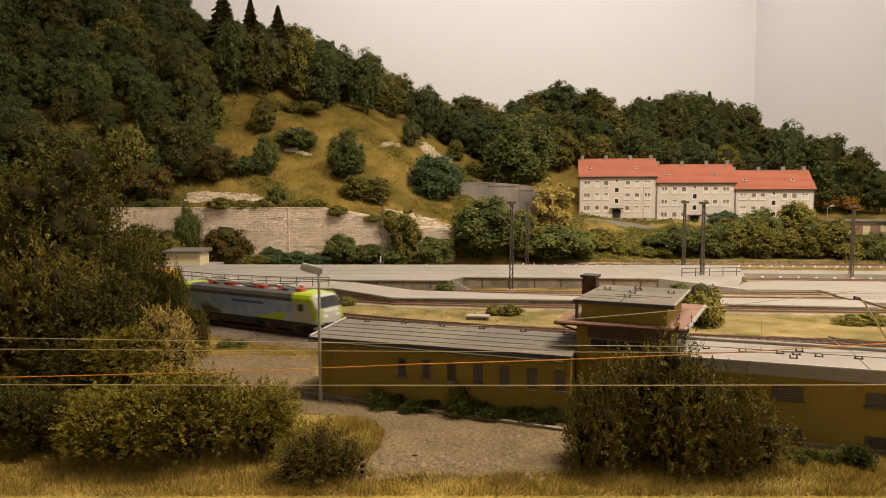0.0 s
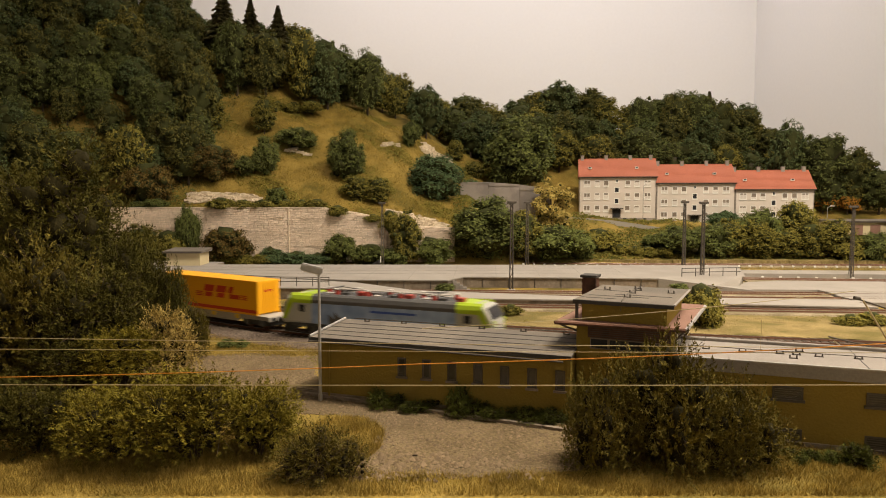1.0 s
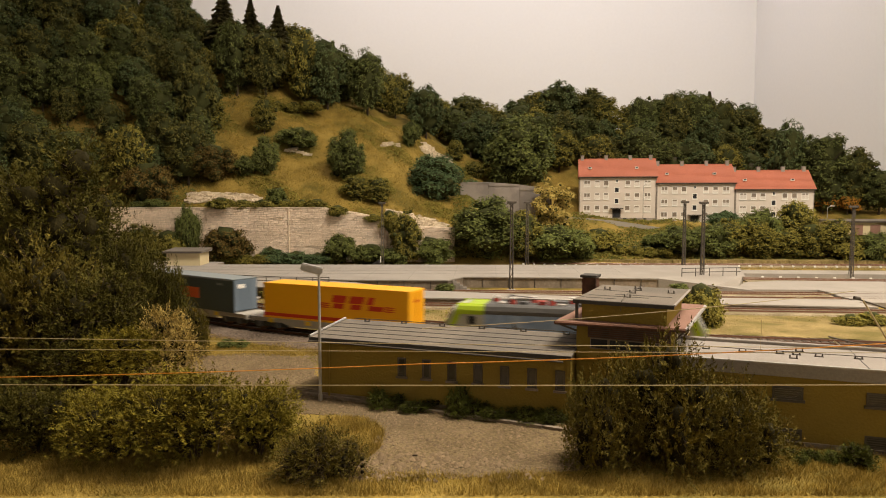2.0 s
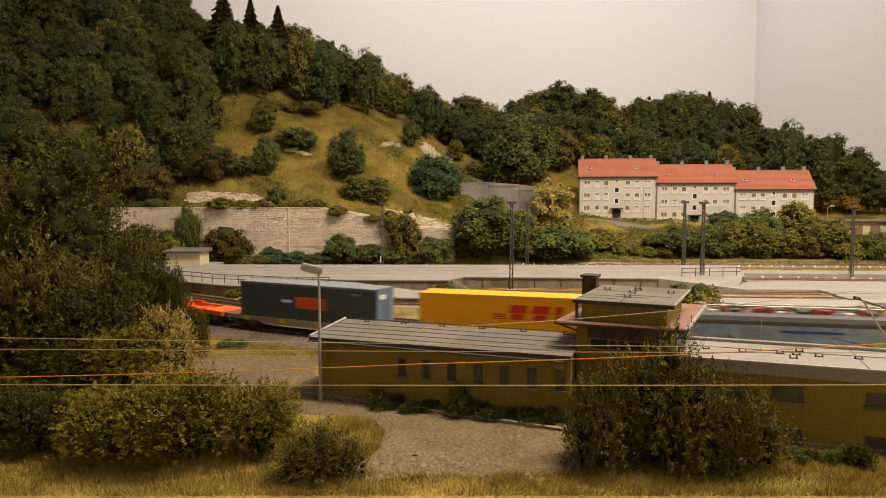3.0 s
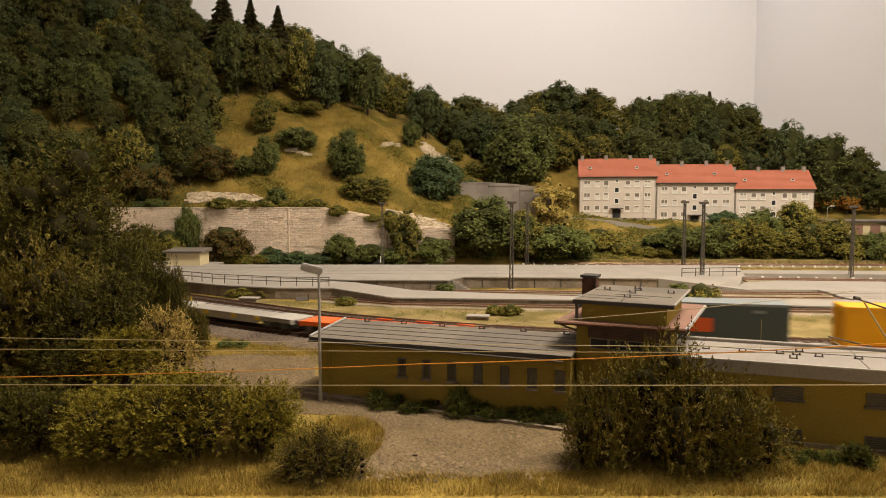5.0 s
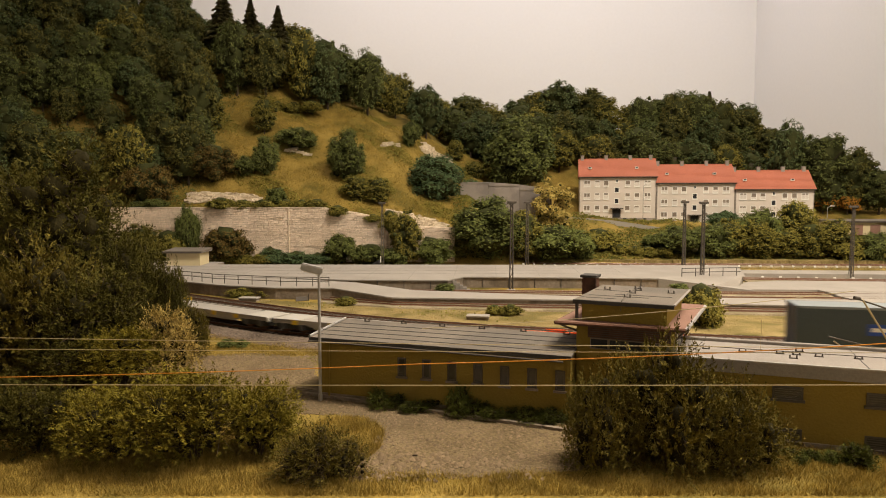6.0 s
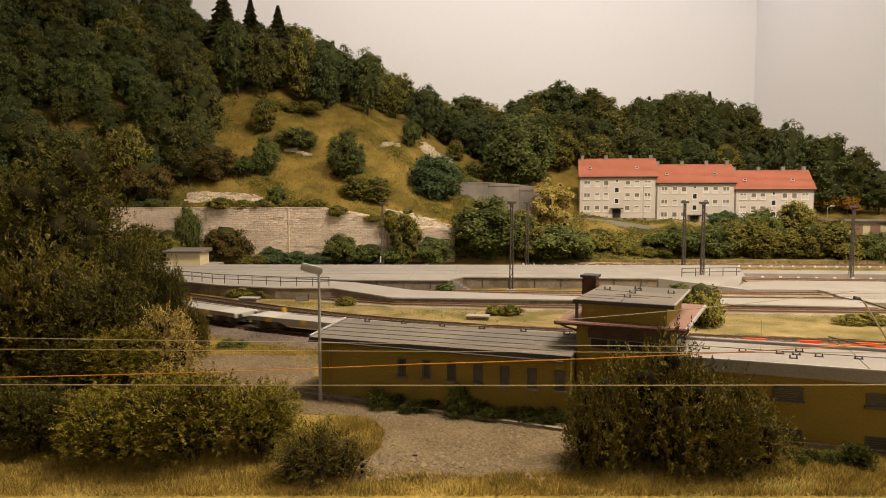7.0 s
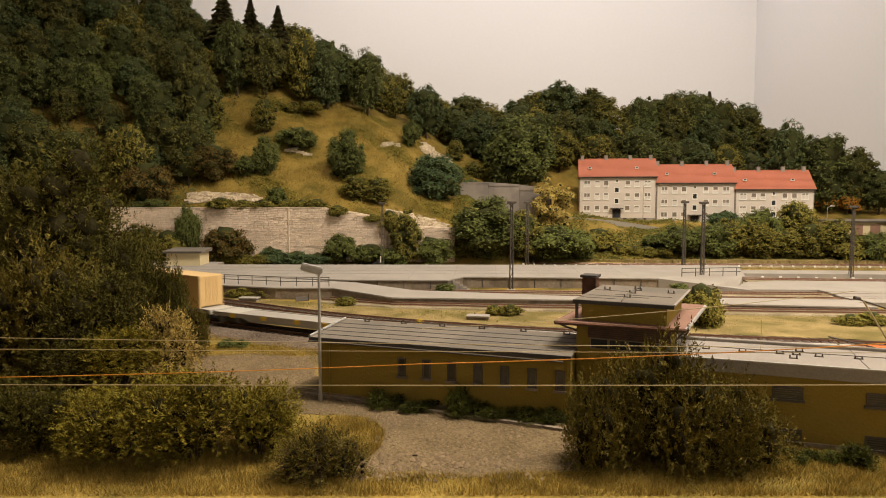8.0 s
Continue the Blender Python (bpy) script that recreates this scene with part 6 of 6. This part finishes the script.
LEFT = [ ('neartree0', -29.6, 54, -0.6, 1.25, 0.87), ('neartree1', -38.9, 56, -0.6, 1.32, 0.87), ('neartree1', -37.7, 60, -0.6, 1.23, 0.71), ('near0', -24.2, 52, -0.6, 2.27, 0.63), ('near4', -26.8, 45.5, -0.6, 2.24, 0.73), ('near0', -22.5, 45.5, -0.6, 1.82, 0.9), ('near2', -18.2, 45.0, -0.7, 1.2, 0.62), ('near4', -18.7, 51.5, -0.6, 0.98, 0.53), ('near0', -22.0, 55, -0.6, 1.5, 0.45), ('near4', -29.5, 44, -0.6, 1.85, 0.77), ('near1', -20.6, 43.5, -0.6, 0.88, 1.29), ('near0', -23.0, 42, -0.6, 0.77, 1.32), ('near0', -24.8, 55, -0.6, 2.37, 0.57), ('near0', -21.7, 54, -0.6, 1.75, 0.36) ]
FRONT = [ ('near1', -14.7, 31.2, -0.8, 0.8, 1.2), ('near1', -11.4, 31, -0.8, 1.0, 1.11), ('near1', -8.7, 31.6, -0.8, 0.8, 0.97), ('near0', -19.0, 31.8, -0.8, 0.85, 1.04), ('near0', -21.3, 31.5, -0.8, 0.97, 0.79), ('near3', -5.0, 28.9, -0.8, 0.62, 1.0), ('near3', -4.1, 28.7, -0.8, 0.45, 1.1), ('near3', -5.9, 28.9, -0.8, 0.5, 1.1), ('near4', 6.9, 29.9, -0.8, 1.15, 0.6), ('near4', 10.1, 30.4, -0.8, 1.5, 0.68), ('near4', 13.2, 30.1, -0.8, 1.04, 0.76), ('near4', 11.3, 29.6, -0.8, 0.85, 0.8), ('near4', 8.4, 30.8, -0.8, 0.95, 0.7), ('near1', -17.5, 32.5, -0.8, 0.63, 1.0) ]
BASE = [ ('near5', -3.2, 39.1, -0.8, 0.25, 2.0), ('near5', -1.0, 38.3, -0.8, 0.2, 2.8), ('near5', 0.8, 37.6, -0.8, 0.42, 0.95), ('near5', 2.0, 37.2, -0.8, 0.24, 1.9), ('near5', 3.3, 36.8, -0.8, 0.22, 2.4), ('near5', 5.0, 36.2, -0.8, 0.21, 2.6), ('near5', 6.4, 35.6, -0.8, 0.22, 2.3), ('near5', 15.3, 31.0, -0.8, 0.15, 3.2), ('near5', 16.8, 30.7, -0.8, 0.14, 3.6), ('near5', 18.2, 29.9, -0.8, 0.29, 1.0), ('near5', 14.3, 31.2, -0.8, 0.13, 3.2) ]

for group, plants in (("meadow trees", MEADOW), ("meadow trees", MEADOW_2), ("bank shrubs", BANK), ("bank shrubs", BANK_2), ("shrubs at the wall foot", FOOT), ("plants on the wall", IVY), ("yard shrubs", YARD), ("trees above the line", LEFT), ("foreground shrubs", FRONT), ("plants along the building", BASE)):
    for k, x, y, z, size, wide in plants:
        n = max(1, round(wide * 0.85))
        span = WIDTHS[k] * size * wide
        for i in range(n):  # wide clumps are several shrubs side by side
            dx = (i + 0.5) / n - 0.5
            plant(k, x + dx * span * 0.9, y + rw.uniform(-0.5, 0.5) * (n > 1), size * (rw.uniform(0.8, 1.05) if n > 1 else 1.0), rw.uniform(0, 360), z, wide / n * (1.45 if n > 1 else 1.0), group)


def ground_cover(name, seed, n, area, size, material, label, keep, rise=0.35, blur=0.5):
    """Low creeping leaves in patches over the ground."""
    rng = np.random.default_rng(seed)
    x, y = rng.uniform(area[0], area[1], n), rng.uniform(area[2], area[3], n)
    patch = np.sin(x * 0.35 + 1.5 * np.sin(y * 0.3)) + np.sin(y * 0.55 + x * 0.2 + seed) + rng.normal(size=n) * blur
    ok = keep(x, y, patch)
    x, y = x[ok], y[ok]
    n = len(x)
    z = hill(x, y) + rise * rng.random(n) * (1 + np.sin(x * 1.7) * np.sin(y * 2.1))
    p = np.stack([x, y, z], 1)
    nrm = rng.normal(size=(n, 3)) * 0.6 + np.array([0, -0.4, 1.0])
    nrm /= np.linalg.norm(nrm, axis=1)[:, None]
    a = np.cross(nrm, rng.normal(size=(n, 3)))
    a /= np.linalg.norm(a, axis=1)[:, None]
    b = np.cross(nrm, a)
    s_ = size * rng.uniform(0.5, 1.4, n)[:, None]
    v = np.stack([p - a * s_, p - b * s_ * 0.6, p + a * s_, p + b * s_ * 0.6], 1).reshape(-1, 3)
    return tagged(part(name, fast_mesh(name, v, np.arange(4 * n).reshape(-1, 4), M[material]), None), label, "ground cover", kind="stuff")


ground_cover("creeping_plants", 11, 60000, (2, 95, 119.5, 147), 0.2, "olive", "olive green creeping scrub on the bank", lambda x, y, p: (p > -0.5) & ~((y > 139.2) & (y < 141.2) & (x > 24) & (x < 45)))
ground_cover("creeping_plants", 12, 26000, (2, 95, 119.5, 147), 0.2, "green", "dark green creeping scrub on the bank", lambda x, y, p: (p > 0.2) & ~((y > 139.2) & (y < 141.2) & (x > 24) & (x < 45)))
ground_cover("creeping_plants", 13, 90000, (-52, 6, 122, 160), 0.18, "olive", "green weeds in patches on the meadow", lambda x, y, p: p > 0.8, 0.3, 0.35)
ground_cover("creeping_plants", 14, 9000, (-26, 46, 58, 76), 0.12, "olive", "green weeds in the dry grass between tracks", lambda x, y, p: (p > 1.0) & (y > np.interp(x, ARC_X, ARC_Y) + 11) & (y < np.interp(x, [-30, -12, -5, 13, 34, 60], [80, 75, 71.5, 68.7, 66.3, 64.5])), 0.2)
ground_cover("creeping_plants", 15, 30000, (-128, -44, 121, 165), 0.22, "forest", "dark undergrowth on the wooded slope", lambda x, y, p: (p > -1.2) & (x > -0.66 * y - 4))


# ---- grass blades and stones ----


def blades(name, seed, n, area, height, label, keep=None, material="blade"):
    """Thin upright grass blades over a rectangle of the plan."""
    rng = np.random.default_rng(seed)
    x0, x1, y0, y1 = area
    x, y = rng.uniform(x0, x1, n), rng.uniform(y0, y1, n)
    patch = np.sin(x * 0.9 + 2 * np.sin(y * 0.6)) + np.sin(y * 1.3 + x * 0.4) + rng.normal(size=n) * 0.7
    ok = patch > -1.4
    if keep is not None:
        ok &= keep(x, y)
    x, y = x[ok], y[ok]
    n = len(x)
    z = hill(x, y)
    a = rng.uniform(0, 6.283, n)
    h = height * rng.uniform(0.3, 1.25, n) * (1 + 0.35 * np.sin(x * 1.7 + np.sin(y * 2.3)) * np.sin(y * 1.9))
    w = (0.010 + 0.010 * rng.random(n)) * np.where(y > 100, 2.2, 1.0)
    lean = rng.normal(size=(n, 2)) * 0.45 * h[:, None]
    p = np.stack([x, y, z - 0.03], 1)
    side = np.stack([np.cos(a), np.sin(a), np.zeros(n)], 1) * w[:, None]
    tip = p + np.stack([lean[:, 0], lean[:, 1], h], 1)
    v = np.stack([p - side, p + side, tip], 1).reshape(-1, 3)
    me = fast_mesh(name, v, np.arange(3 * n).reshape(-1, 3), M[material])
    return tagged(part(name, me, None), label, "grass", kind="stuff")


def off_gravel(x, y):
    yard = (y > np.interp(x, [-5, -3, 1, 6, 12], [30.3, 29.4, 29.0, 29.5, 31.4])) & (x > -5) & (x < 12) & (y < 45)
    left = (x < -3) & (x > -22) & (y > 37.5) & (y < 52)
    isle = ((x + 5.2) / 2.3) ** 2 + ((y - 33.4) / 3.6) ** 2 < 1
    return ~((yard | left) & ~isle)


blades("dry_grass", 1, 230000, (-24, 24, 27.0, 35), 0.27, "tall dry golden grass along the front edge", off_gravel)
blades("dry_grass", 2, 30000, (-8, -2, 29.5, 37.5), 0.34, "dry golden grass patch in the gravel", lambda x, y: ((x + 5.2) / 2.3) ** 2 + ((y - 33.4) / 3.6) ** 2 < 1)
blades("dry_grass", 3, 30000, (-24, -9, 48.5, 55.5), 0.25, "short dry grass beside the line", lambda x, y: y > 51.5)
blades("dry_grass", 4, 80000, (-28, 48, 58, 78), 0.2, "dry straw grass between the tracks", lambda x, y: (y > np.interp(x, ARC_X, ARC_Y) + 10.8) & (y < np.interp(x, [-30, -12, -5, 13, 34, 60], [80, 75, 71.5, 68.7, 66.3, 64.5])), "strawblade")
blades("dry_grass", 5, 110000, (-60, 5, 121, 158), 0.4, "dry ochre grass on the meadow slope")
blades("dry_grass", 6, 20000, (0, 80, 110, 121), 0.3, "dry grass strip at the foot of the bank", lambda x, y: np.abs(y - np.interp(x, [5, 14, 29, 74], [121.5, 119.6, 117.2, 115.2])) > 2.4, "strawblade")


def pebbles(name, seed, n, area, size, z, keep, label, material="pebble"):
    rng = np.random.default_rng(seed)
    x, y = rng.uniform(area[0], area[1], n), rng.uniform(area[2], area[3], n)
    ok = keep(x, y)
    x, y = x[ok], y[ok]
    n = len(x)
    s = size * rng.uniform(0.3, 1.4, n) ** 1.5
    base = np.array([[1, 0, 0], [0, 1, 0], [-1, 0, 0], [0, -1, 0], [0, 0, 0.8]])
    v = np.stack([x, y, np.full(n, z)], 1)[:, None, :] + (base[None] + rng.normal(size=(n, 5, 3)) * 0.2) * s[:, None, None]
    f = np.array([[0, 1, 4], [1, 2, 4], [2, 3, 4], [3, 0, 4]])
    f = (np.arange(n)[:, None, None] * 5 + f[None]).reshape(-1, 3)
    return tagged(part(name, fast_mesh(name, v.reshape(-1, 3), f, M[material]), None), label, "gravel", kind="stuff")


pebbles("loose_gravel", 7, 34000, (-22, 12, 28.6, 52.5), 0.07, -0.785, lambda x, y: ~off_gravel(x, y), "loose grey brown gravel stones")
pebbles("loose_gravel", 9, 620, (-4.6, 4.5, 28.4, 31.6), 0.13, -0.785, lambda x, y: (x < 0.5) | (np.sin(x * 12.9 + y * 78.2) > 0.45), "scattered larger stones at the gravel edge")
pebbles("track_ballast", 8, 30000, (-32, 4, 48, 76), 0.08, -0.62, lambda x, y: np.abs(y - np.interp(x, ARC_X, ARC_Y) + 2.6) < 1.5, "brown ballast stones beside the rails", "pebble")

# ---- movement ----


def train_at(t):
    """How far the tail of the yellow container has come along the line, in prototype metres."""
    return -40.12 + 13.99 * t + 0.1408 * t * t - 0.0159 * t ** 3


def motions():
    for ob, mid, half, z in TRAIN:
        rows = []
        for k in range(17):
            t = k * 0.5
            s = train_at(t) + mid
            (xa, ya), (xb, yb) = on_line(s - half), on_line(s + half)
            rows.append((t, at((xa + xb) / 2, (ya + yb) / 2, z, math.degrees(math.atan2(yb - ya, xb - xa)))))
        walk(ob, rows)


motions()
